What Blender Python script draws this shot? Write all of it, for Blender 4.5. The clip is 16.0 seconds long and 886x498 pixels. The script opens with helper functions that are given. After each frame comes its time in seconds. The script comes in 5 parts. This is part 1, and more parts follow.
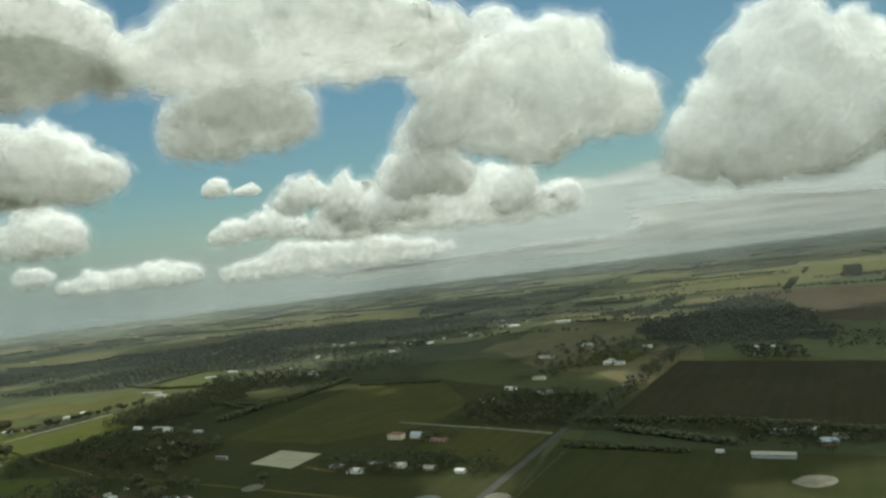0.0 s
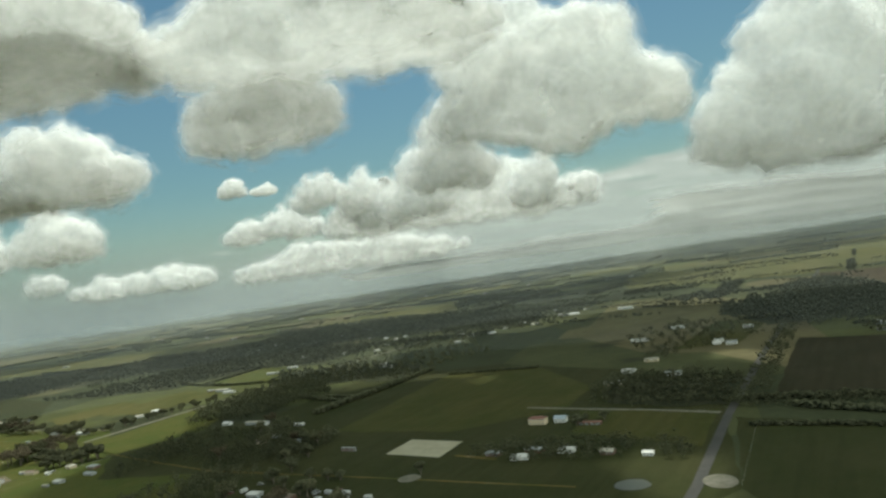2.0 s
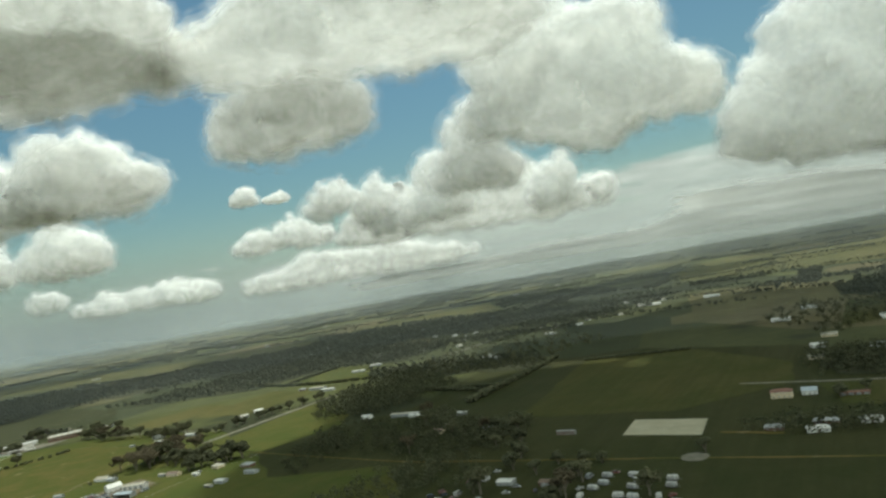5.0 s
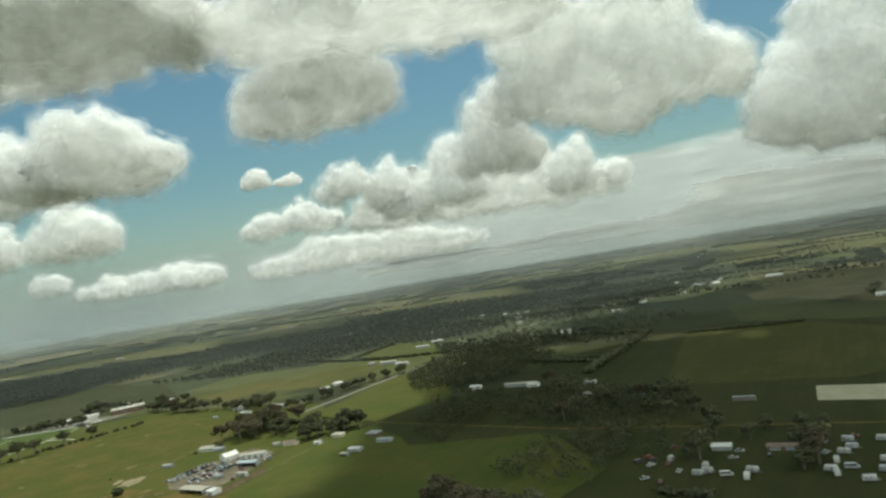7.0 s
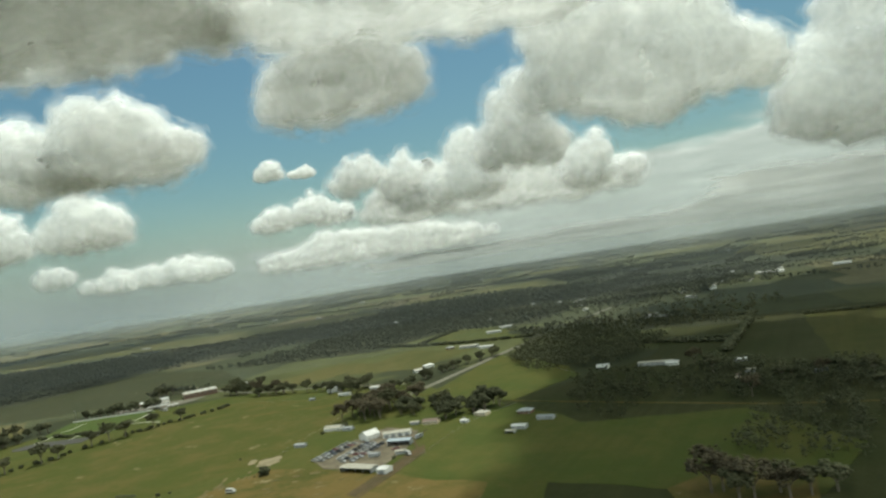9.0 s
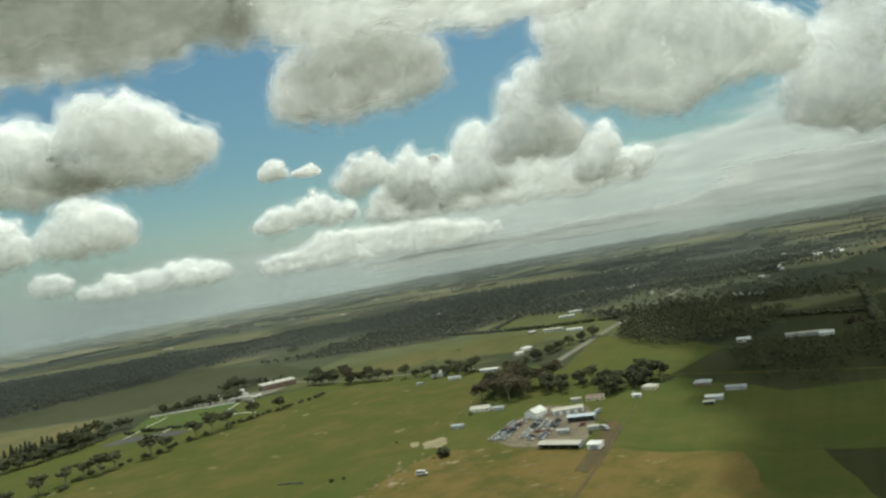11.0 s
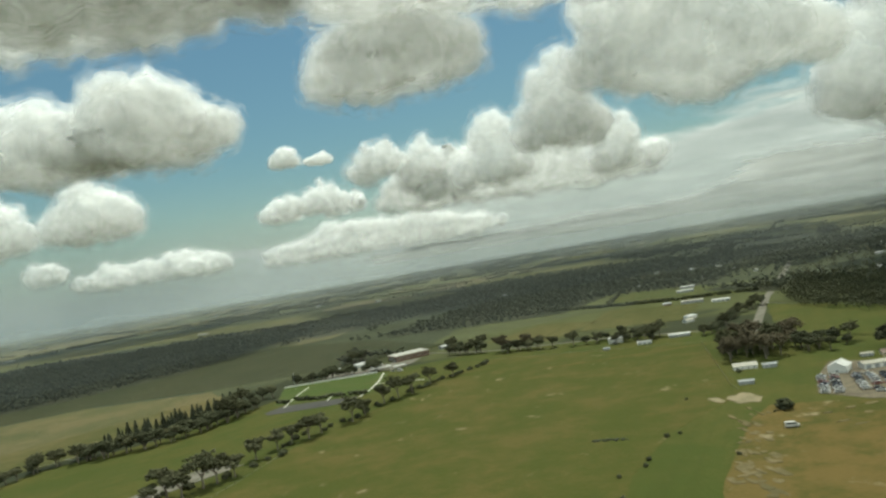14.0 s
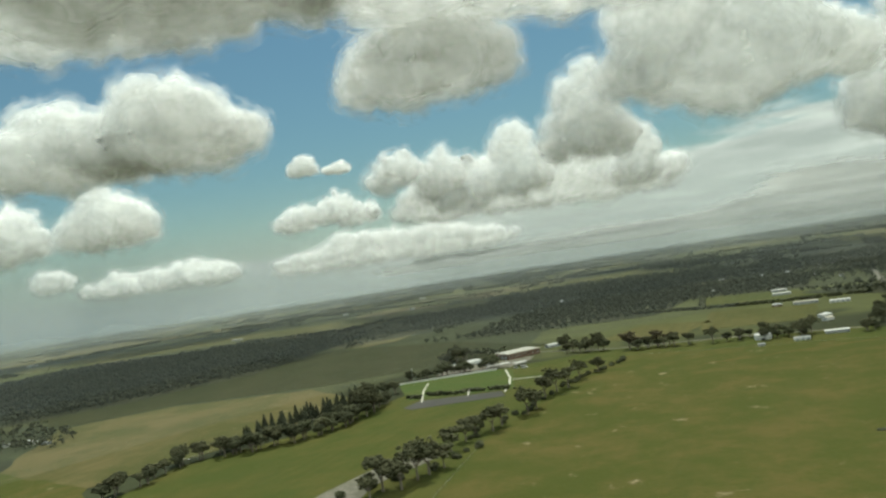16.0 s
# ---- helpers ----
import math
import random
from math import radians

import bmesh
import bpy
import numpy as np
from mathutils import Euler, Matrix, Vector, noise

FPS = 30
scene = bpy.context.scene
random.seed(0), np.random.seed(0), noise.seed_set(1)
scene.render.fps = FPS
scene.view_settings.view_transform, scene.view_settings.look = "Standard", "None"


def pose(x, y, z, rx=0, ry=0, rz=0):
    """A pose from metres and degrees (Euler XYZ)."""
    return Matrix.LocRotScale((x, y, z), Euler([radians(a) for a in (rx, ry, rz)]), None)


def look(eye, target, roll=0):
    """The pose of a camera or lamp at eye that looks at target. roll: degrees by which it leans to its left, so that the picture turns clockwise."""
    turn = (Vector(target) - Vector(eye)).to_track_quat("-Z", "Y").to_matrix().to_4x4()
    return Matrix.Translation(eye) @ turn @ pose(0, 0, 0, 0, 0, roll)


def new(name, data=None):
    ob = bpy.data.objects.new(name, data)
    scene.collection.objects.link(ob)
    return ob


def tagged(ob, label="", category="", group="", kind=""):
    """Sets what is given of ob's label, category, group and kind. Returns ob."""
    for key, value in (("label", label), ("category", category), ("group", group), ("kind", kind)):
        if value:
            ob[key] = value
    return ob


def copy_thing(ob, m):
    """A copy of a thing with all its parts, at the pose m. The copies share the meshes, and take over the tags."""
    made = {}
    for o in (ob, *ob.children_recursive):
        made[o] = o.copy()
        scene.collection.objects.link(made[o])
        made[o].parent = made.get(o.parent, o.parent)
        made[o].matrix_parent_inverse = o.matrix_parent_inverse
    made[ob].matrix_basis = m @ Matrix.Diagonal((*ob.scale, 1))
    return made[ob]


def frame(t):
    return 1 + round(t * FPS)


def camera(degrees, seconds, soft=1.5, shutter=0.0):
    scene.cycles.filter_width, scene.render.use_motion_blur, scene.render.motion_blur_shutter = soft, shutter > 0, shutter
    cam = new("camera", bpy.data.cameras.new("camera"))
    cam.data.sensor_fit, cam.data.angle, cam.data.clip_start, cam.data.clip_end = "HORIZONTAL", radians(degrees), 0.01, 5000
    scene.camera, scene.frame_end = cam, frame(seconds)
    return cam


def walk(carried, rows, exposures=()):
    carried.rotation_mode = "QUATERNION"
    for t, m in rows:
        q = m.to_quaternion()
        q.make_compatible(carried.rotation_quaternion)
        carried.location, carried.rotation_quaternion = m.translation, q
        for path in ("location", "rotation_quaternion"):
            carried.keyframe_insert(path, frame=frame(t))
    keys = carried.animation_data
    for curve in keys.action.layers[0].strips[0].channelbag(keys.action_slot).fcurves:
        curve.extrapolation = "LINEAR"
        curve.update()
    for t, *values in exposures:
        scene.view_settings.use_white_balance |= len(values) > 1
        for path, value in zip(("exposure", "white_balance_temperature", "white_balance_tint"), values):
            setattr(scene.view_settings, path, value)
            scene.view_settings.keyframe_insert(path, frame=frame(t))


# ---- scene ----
cam = camera(65.6, 16.0, soft=2.5, shutter=0.3)
PATH = [
    (0, (-1.583, -3.649, 87.842), (-0.143, 196.252, 93.958), -7.11),
    (0.5, (-19.174, 3.654, 86.711), (-18.908, 203.561, 92.802), -7.78),
    (1, (-36.800, 10.931, 85.593), (-34.815, 210.736, 94.198), -8.77),
    (1.5, (-54.461, 18.183, 84.489), (-52.915, 218.082, 90.669), -8.60),
    (2, (-72.158, 25.410, 83.399), (-71.463, 225.316, 89.490), -8.57),
    (2.5, (-89.890, 32.611, 82.324), (-89.097, 232.451, 90.280), -8.51),
    (3, (-107.658, 39.787, 81.264), (-105.868, 239.582, 90.137), -8.55),
    (3.5, (-125.461, 46.937, 80.221), (-122.512, 246.676, 90.015), -9.70),
    (4, (-143.300, 54.063, 79.194), (-139.108, 253.773, 89.107), -10.27),
    (6.5, (-233.026, 89.309, 74.329), (-229.134, 289.183, 80.247), -9.30),
    (7, (-251.077, 96.282, 73.415), (-246.413, 296.154, 78.846), -9.38),
    (7.5, (-269.165, 103.230, 72.521), (-264.740, 303.120, 77.447), -9.60),
    (8, (-287.287, 110.152, 71.649), (-282.833, 310.045, 76.460), -9.27),
    (8.5, (-305.445, 117.049, 70.798), (-301.007, 316.946, 75.429), -9.30),
    (9, (-323.639, 123.921, 69.970), (-317.993, 323.786, 74.664), -9.01),
    (11.5, (-415.140, 157.900, 66.190), (-406.128, 357.649, 70.574), -10.29),
    (12, (-433.546, 164.619, 65.510), (-422.365, 364.257, 69.942), -9.40),
    (12.5, (-451.988, 171.314, 64.857), (-440.963, 370.975, 68.595), -10.16),
    (13, (-470.466, 177.983, 64.231), (-458.851, 377.607, 68.165), -9.89),
    (13.5, (-488.979, 184.627, 63.633), (-476.858, 384.222, 67.486), -10.27),
    (14, (-507.527, 191.245, 63.063), (-494.485, 390.800, 65.841), -9.64),
    (14.5, (-526.112, 197.838, 62.523), (-512.999, 397.402, 63.973), -9.72),
    (15, (-544.731, 204.406, 62.012), (-531.616, 403.950, 65.177), -9.90),
    (15.5, (-563.386, 210.948, 61.531), (-549.089, 410.352, 67.325), -8.82),
    (16, (-582.077, 217.465, 61.081), (-567.777, 416.833, 68.011), -8.89),
]
walk(cam, [(t, look(eye, target, roll)) for t, eye, target, roll in PATH],
     [(0.0, 0.74, 6400, -1), (4.0, 0.76, 6400, -1), (16.0, 0.80, 6400, -1)])

# ---- sun, sky and distance ----
SUN_EL, SUN_AZ = radians(66), radians(12)      # azimuth clockwise from +y
sun = new("sun", bpy.data.lights.new("sun", "SUN"))
sun.data.energy, sun.data.angle, sun.data.color = 2.1, radians(0.6), (1.0, 0.95, 0.86)
sun_way = Vector((math.sin(SUN_AZ) * math.cos(SUN_EL), math.cos(SUN_AZ) * math.cos(SUN_EL), math.sin(SUN_EL)))
sun.matrix_world = Matrix.Translation((0, 0, 1500)) @ sun_way.to_track_quat("Z", "Y").to_matrix().to_4x4()


class Nodes:
    """Short hand for building a node tree."""
    def __init__(self, tree):
        self.tree = tree
        tree.nodes.clear()

    def add(self, kind, inputs=(), **values):
        node = self.tree.nodes.new(kind)
        for key, value in values.items():
            setattr(node, key, value)
        for key, value in dict(inputs).items():
            if isinstance(value, bpy.types.NodeSocket):
                self.tree.links.new(value, node.inputs[key])
            else:
                node.inputs[key].default_value = value
        return node

    def math(self, op, a, b=0.0, clamp=False):
        return self.add("ShaderNodeMath", {0: a, 1: b}, operation=op, use_clamp=clamp).outputs[0]

    def mix(self, fac, a, b, blend="MIX"):
        node = self.add("ShaderNodeMix", data_type="RGBA", blend_type=blend)
        for key, value in ((0, fac), (6, a), (7, b)):
            if isinstance(value, bpy.types.NodeSocket):
                self.tree.links.new(value, node.inputs[key])
            else:
                node.inputs[key].default_value = value if key == 0 else (*value, 1)
        return node.outputs[2]

    def ramp(self, fac, stops, mode="LINEAR"):
        node = self.add("ShaderNodeValToRGB", {0: fac})
        node.color_ramp.interpolation = mode
        while len(node.color_ramp.elements) < len(stops):
            node.color_ramp.elements.new(0.5)
        for element, (place, colour) in zip(node.color_ramp.elements, stops):
            element.position = place
            element.color = (*colour, 1) if isinstance(colour, tuple) else (colour, colour, colour, 1)
        return node.outputs[0]

    def span(self, value, low, high, to_low=0.0, to_high=1.0):
        return self.add("ShaderNodeMapRange", {0: value, 1: low, 2: high, 3: to_low, 4: to_high}, interpolation_type="SMOOTHSTEP").outputs[0]

    def noise(self, vector, scale, detail=4.0, rough=0.55, distort=0.0):
        return self.add("ShaderNodeTexNoise", {"Vector": vector, "Scale": scale, "Detail": detail, "Roughness": rough, "Distortion": distort}).outputs[0]


def make_world():
    world = bpy.data.worlds.new("sky")
    world.use_nodes = True
    scene.world = world
    n = Nodes(world.node_tree)
    sky = n.add("ShaderNodeTexSky", sky_type="NISHITA", sun_disc=False, sun_elevation=SUN_EL, sun_rotation=SUN_AZ, air_density=1.5, dust_density=0.5, ozone_density=1.8)
    clear = n.mix(1.0, sky.outputs[0], (0.71 * SKY_GAIN, 0.92 * SKY_GAIN, 0.95 * SKY_GAIN), "MULTIPLY")
    ray = n.add("ShaderNodeTexCoord").outputs["Generated"]
    xyz = n.add("ShaderNodeSeparateXYZ", {0: ray})
    x, y, z = xyz.outputs
    up = n.math("MAXIMUM", z, 0.0)
    # a far grey cover, streaked, thickest to the right and near the horizon
    flat = n.math("ADD", up, 0.07)
    sheet = n.add("ShaderNodeCombineXYZ", {0: n.math("DIVIDE", x, flat), 1: n.math("DIVIDE", y, flat), 2: n.math("MULTIPLY", z, 16.0)}).outputs[0]
    shape = n.noise(sheet, 0.8, 6, 0.6)
    # cover also raised overhead and behind the view, added as fill light
    cover = n.math("ADD", shape, n.math("ADD", n.math("MULTIPLY", x, 0.20), n.math("ADD", n.span(z, 0.02, 0.26, 0.10, -0.14), n.span(z, 0.42, 0.7, 0.0, 0.30))))
    bank = n.math("MULTIPLY", n.span(x, -0.42, -0.12, 0.0, 0.3), n.span(n.math("SUBTRACT", z, n.math("MULTIPLY", x, 0.10)), 0.05, 0.11, 1.0, 0.0))
    cover = n.math("ADD", cover, n.math("ADD", n.math("SUBTRACT", bank, n.span(y, 0.2, 0.6, 0.0, 0.16)), n.span(y, 0.2, -0.35, 0.0, 0.22)))
    body = n.span(cover, 0.50, 0.68, 0.0, 0.92)
    light = n.noise(n.add("ShaderNodeVectorMath", {0: sheet, 1: (0.0, 0.25, -0.5)}, operation="ADD").outputs[0], 1.3, 5, 0.6)
    white = n.ramp(light, [(0.32, (0.27, 0.285, 0.265)), (0.52, (0.37, 0.385, 0.355)), (0.68, (0.54, 0.555, 0.51))])
    # unseen sky opposite the sun brightened, added to light the clouds' near faces
    white = n.mix(1.0, white, n.ramp(n.span(y, 0.35, -0.45), [(0.0, 0.4), (1.0, 1.0)]), "MULTIPLY")
    white = n.mix(1.0, white, (2.5, 2.5, 2.5), "MULTIPLY")
    clouded = n.mix(body, clear, white)
    # pale haze over the horizon, far land below it, haze mixed into its colour
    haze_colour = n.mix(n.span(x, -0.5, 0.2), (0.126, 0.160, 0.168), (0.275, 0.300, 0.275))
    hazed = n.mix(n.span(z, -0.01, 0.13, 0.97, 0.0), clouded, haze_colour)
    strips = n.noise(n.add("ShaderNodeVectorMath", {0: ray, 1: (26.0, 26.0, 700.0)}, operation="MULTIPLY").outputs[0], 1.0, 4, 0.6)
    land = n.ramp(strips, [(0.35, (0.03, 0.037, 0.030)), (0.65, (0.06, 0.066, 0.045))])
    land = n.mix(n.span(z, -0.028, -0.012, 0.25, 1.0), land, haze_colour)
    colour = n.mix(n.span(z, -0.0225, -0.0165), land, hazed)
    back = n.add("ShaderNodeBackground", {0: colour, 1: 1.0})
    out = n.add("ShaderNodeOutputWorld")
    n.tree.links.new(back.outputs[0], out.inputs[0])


SKY_GAIN = 0.037
make_world()


# ---- materials ----
def material(name, colour, rough=0.85, metal=0.0, spec=0.3, other=None, scale=0.0, bump=0.0, vary=0.0):
    """A surface of one paint with grain and wear: other is mixed in by noise, scale is the size of its patches in metres."""
    m = bpy.data.materials.new(name)
    m.use_nodes = True
    n = Nodes(m.node_tree)
    where = n.add("ShaderNodeTexCoord").outputs["Object"]
    base = colour
    if other:
        patch = n.noise(where, 1 / scale, 5, 0.62)
        grain = n.noise(where, 6 / scale, 4, 0.6)
        fac = n.span(n.math("ADD", n.math("MULTIPLY", patch, 0.65), n.math("MULTIPLY", grain, 0.35)), 0.38, 0.62)
        base = n.mix(fac, colour, other)
    if vary:
        chance = n.add("ShaderNodeObjectInfo").outputs["Random"]
        base = n.mix(1.0, base if not isinstance(base, tuple) else n.mix(0.0, base, base), n.ramp(chance, [(0.0, 1 - vary), (1.0, 1.0)]), "MULTIPLY")
    inputs = {"Roughness": rough, "Metallic": metal, "Specular IOR Level": spec}
    inputs["Base Color"] = base if not isinstance(base, tuple) else (*base, 1)
    if bump:
        inputs["Normal"] = n.add("ShaderNodeBump", {"Strength": 0.6, "Distance": bump, "Height": n.noise(where, 12 / max(scale, 0.5), 4)}).outputs[0]
    shader = n.add("ShaderNodeBsdfPrincipled", inputs)
    n.tree.links.new(shader.outputs[0], n.add("ShaderNodeOutputMaterial").inputs[0])
    return m


def grass(name, fresh, dry, size=40.0, amount=0.5, streak=0.0, bare=0.0):
    """Pasture: fresh and dry grass in large patches, tufts, mown or grazed streaks and a little bare earth."""
    m = bpy.data.materials.new(name)
    m.use_nodes = True
    n = Nodes(m.node_tree)
    where = n.add("ShaderNodeTexCoord").outputs["Object"]
    turned = n.add("ShaderNodeMapping", {"Vector": where, "Rotation": (0, 0, radians(31))}).outputs[0]
    patch = n.noise(where, 1 / size, 7, 0.62, 0.4)
    tuft = n.noise(where, 1 / 1.7, 4, 0.7)
    mid = n.noise(where, 1 / 8.0, 5, 0.65)
    mixed = n.math("ADD", n.math("MULTIPLY", patch, 0.55), n.math("ADD", n.math("MULTIPLY", mid, 0.28), n.math("MULTIPLY", tuft, 0.17)))
    colour = n.mix(n.span(mixed, 0.62 - 0.25 * amount - 0.1, 0.62 - 0.25 * amount + 0.1), fresh, dry)
    if streak:
        long = n.noise(n.add("ShaderNodeMapping", {"Vector": turned, "Scale": (0.25, 0.01, 1)}).outputs[0], 1.0, 4, 0.6)
        colour = n.mix(n.span(long, 0.42, 0.62, 0.0, streak), colour, tuple(0.72 * c for c in fresh))
    if bare:
        spots = n.noise(n.add("ShaderNodeMapping", {"Vector": where, "Location": (41, 7, 0)}).outputs[0], 1 / 14.0, 6, 0.7)
        colour = n.mix(n.span(spots, 0.66 - bare, 0.74 - bare), colour, (0.20, 0.165, 0.095))
    bump = n.add("ShaderNodeBump", {"Strength": 0.5, "Distance": 0.5, "Height": tuft}).outputs[0]
    shader = n.add("ShaderNodeBsdfPrincipled", {"Base Color": colour, "Roughness": 0.95, "Specular IOR Level": 0.1, "Normal": bump})
    n.tree.links.new(shader.outputs[0], n.add("ShaderNodeOutputMaterial").inputs[0])
    return m


def farmland(name):
    """The far country: a patchwork of paddocks of grass, stubble and ploughed soil between darker scrub."""
    m = bpy.data.materials.new(name)
    m.use_nodes = True
    n = Nodes(m.node_tree)
    where = n.add("ShaderNodeTexCoord").outputs["Object"]
    turned = n.add("ShaderNodeMapping", {"Vector": where, "Rotation": (0, 0, radians(31)), "Scale": (1 / 150, 1 / 260, 1)}).outputs[0]
    bent = n.add("ShaderNodeVectorMath", {0: turned, 1: (0, 0, 0)}, operation="ADD").outputs[0]
    cell = n.add("ShaderNodeTexVoronoi", {"Vector": bent, "Scale": 1.0, "Randomness": 0.75}, distance="CHEBYCHEV", voronoi_dimensions="2D")
    pick = n.add("ShaderNodeSeparateColor", {0: cell.outputs["Color"]}).outputs[0]
    paddock = n.ramp(pick, [(0.0, (0.044, 0.050, 0.024)), (0.22, (0.058, 0.062, 0.026)), (0.45, (0.072, 0.078, 0.030)), (0.62, (0.105, 0.095, 0.044)), (0.74, (0.054, 0.060, 0.028)), (0.86, (0.105, 0.092, 0.047)), (0.94, (0.09, 0.096, 0.035))], "CONSTANT")
    patch = n.noise(where, 1 / 56, 6, 0.6)
    tuft = n.noise(where, 1 / 5, 4, 0.7)
    colour = n.mix(1.0, paddock, n.ramp(n.math("ADD", n.math("MULTIPLY", patch, 0.6), n.math("MULTIPLY", tuft, 0.4)), [(0.3, 0.62), (0.7, 1.3)]), "MULTIPLY")
    scrub = n.noise(n.add("ShaderNodeMapping", {"Vector": where, "Rotation": (0, 0, radians(31)), "Scale": (1 / 560, 1 / 430, 1)}).outputs[0], 1.0, 5, 0.65)
    colour = n.mix(n.span(scrub, 0.53, 0.57, 0.0, 0.75), colour, (0.024, 0.028, 0.016))
    shader = n.add("ShaderNodeBsdfPrincipled", {"Base Color": colour, "Roughness": 0.95, "Specular IOR Level": 0.1})
    n.tree.links.new(shader.outputs[0], n.add("ShaderNodeOutputMaterial").inputs[0])
    return m


def foliage(name, dark, light):
    m = bpy.data.materials.new(name)
    m.use_nodes = True
    n = Nodes(m.node_tree)
    island = n.add("ShaderNodeNewGeometry").outputs["Random Per Island"]
    chance = n.add("ShaderNodeObjectInfo").outputs["Random"]
    colour = n.mix(island, dark, light)
    colour = n.mix(1.0, colour, n.ramp(chance, [(0.0, 0.75), (1.0, 1.2)]), "MULTIPLY")
    leaf = n.add("ShaderNodeBsdfDiffuse", {0: colour})
    glow = n.add("ShaderNodeBsdfTranslucent", {0: colour})
    both = n.add("ShaderNodeMixShader", {0: 0.4, 1: leaf.outputs[0], 2: glow.outputs[0]})
    n.tree.links.new(both.outputs[0], n.add("ShaderNodeOutputMaterial").inputs[0])
    return m


def cloud_material(name, thin=None, pass_on=0.68, white=0.988):
    """Cloud droplets scatter light deep inside; a thin veil lets part of the rays pass, in wisps. thin: noise from, noise to, density, size."""
    m = bpy.data.materials.new(name)
    m.use_nodes = True
    n = Nodes(m.node_tree)
    tone = (white, white, 0.99 * white, 1)
    shader = n.add("ShaderNodeMixShader", {0: pass_on, 1: n.add("ShaderNodeBsdfDiffuse", {0: tone}).outputs[0], 2: n.add("ShaderNodeBsdfTranslucent", {0: tone}).outputs[0]}).outputs[0]
    if thin:
        where = n.add("ShaderNodeTexCoord").outputs["Object"]
        wisp = n.noise(where, 1 / thin[3], 3.0, 0.55, 0.2)
        clear = n.add("ShaderNodeBsdfTransparent")
        shader = n.add("ShaderNodeMixShader", {0: n.span(wisp, thin[0], thin[1], 0.0, thin[2]), 1: clear.outputs[0], 2: shader}).outputs[0]
    n.tree.links.new(shader, n.add("ShaderNodeOutputMaterial").inputs[0])
    return m


def deck_material(name, low, high, density, size):
    """A wide thin layer of cloud with torn gaps, drawn out along the wind."""
    m = bpy.data.materials.new(name)
    m.use_nodes = True
    n = Nodes(m.node_tree)
    where = n.add("ShaderNodeMapping", {"Vector": n.add("ShaderNodeTexCoord").outputs["Object"], "Rotation": (0, 0, radians(20)), "Scale": (0.7, 1.0, 1.0)}).outputs[0]
    shape = n.noise(where, 1 / size, 3.5, 0.5, 0.2)
    tone = (0.50, 0.51, 0.49, 1)
    body = n.add("ShaderNodeMixShader", {0: 0.65, 1: n.add("ShaderNodeBsdfDiffuse", {0: tone}).outputs[0], 2: n.add("ShaderNodeBsdfTranslucent", {0: tone}).outputs[0]}).outputs[0]
    shader = n.add("ShaderNodeMixShader", {0: n.span(shape, low, high, 0.0, density), 1: n.add("ShaderNodeBsdfTransparent").outputs[0], 2: body}).outputs[0]
    n.tree.links.new(shader, n.add("ShaderNodeOutputMaterial").inputs[0])
    return m


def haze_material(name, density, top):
    """Haze painted on sheets, thickest at the ground and gone at the height top."""
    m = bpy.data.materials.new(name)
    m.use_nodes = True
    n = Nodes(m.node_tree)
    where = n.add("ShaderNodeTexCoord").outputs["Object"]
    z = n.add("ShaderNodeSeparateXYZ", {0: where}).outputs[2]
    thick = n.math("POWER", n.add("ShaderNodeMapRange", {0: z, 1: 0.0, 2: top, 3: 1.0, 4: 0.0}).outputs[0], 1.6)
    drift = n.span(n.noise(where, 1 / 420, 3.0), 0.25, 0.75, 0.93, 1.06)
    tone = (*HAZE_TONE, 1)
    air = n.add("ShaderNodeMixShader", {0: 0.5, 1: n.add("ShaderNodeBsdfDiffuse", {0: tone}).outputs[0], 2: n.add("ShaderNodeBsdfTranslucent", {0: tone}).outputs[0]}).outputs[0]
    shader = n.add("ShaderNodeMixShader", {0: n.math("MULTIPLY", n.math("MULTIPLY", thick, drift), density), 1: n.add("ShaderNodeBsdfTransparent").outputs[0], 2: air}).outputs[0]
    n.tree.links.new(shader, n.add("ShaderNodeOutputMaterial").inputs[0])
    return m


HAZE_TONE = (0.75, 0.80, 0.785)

PASTURE = grass("pasture", (0.040, 0.046, 0.011), (0.058, 0.054, 0.016), 45, 0.5, 0.3)
PASTURE_DRY = grass("dry_pasture", (0.056, 0.058, 0.013), (0.114, 0.082, 0.026), 22, 0.6, 0.08, 0.06)
PASTURE_WIDE = grass("grazed_pasture", (0.053, 0.061, 0.012), (0.086, 0.073, 0.021), 30, 0.38, 0.06, 0.05)
PASTURE_FRESH = grass("fresh_pasture", (0.050, 0.063, 0.013), (0.074, 0.072, 0.018), 36, 0.45, 0.2, -0.04)
LAWN = grass("watered_lawn", (0.054, 0.078, 0.019), (0.068, 0.080, 0.023), 20, 0.4)
# darker pasture copy, cloud shade put into its green
PADDOCK_SHADED = grass("shaded_paddock", (0.028, 0.033, 0.010), (0.040, 0.040, 0.015), 60, 0.5, 0.35)
STUBBLE = grass("stubble", (0.085, 0.077, 0.030), (0.120, 0.102, 0.048), 70, 0.5, 0.3, 0.02)
PADDOCK_GOLD = grass("yellow_green_paddock", (0.062, 0.066, 0.020), (0.096, 0.086, 0.032), 70, 0.5, 0.25)
STRAW = grass("straw_paddock", (0.066, 0.068, 0.022), (0.115, 0.094, 0.040), 55, 0.5, 0.15, 0.02)
WATER = material("dull_pond_water", (0.05, 0.055, 0.045), 0.3, spec=0.2)
SOIL = grass("ploughed_soil", (0.042, 0.033, 0.018), (0.062, 0.046, 0.026), 60, 0.5, 0.4)
SOIL_DARK = grass("weedy_fallow", (0.025, 0.024, 0.011), (0.037, 0.031, 0.016), 50, 0.5, 0.4)
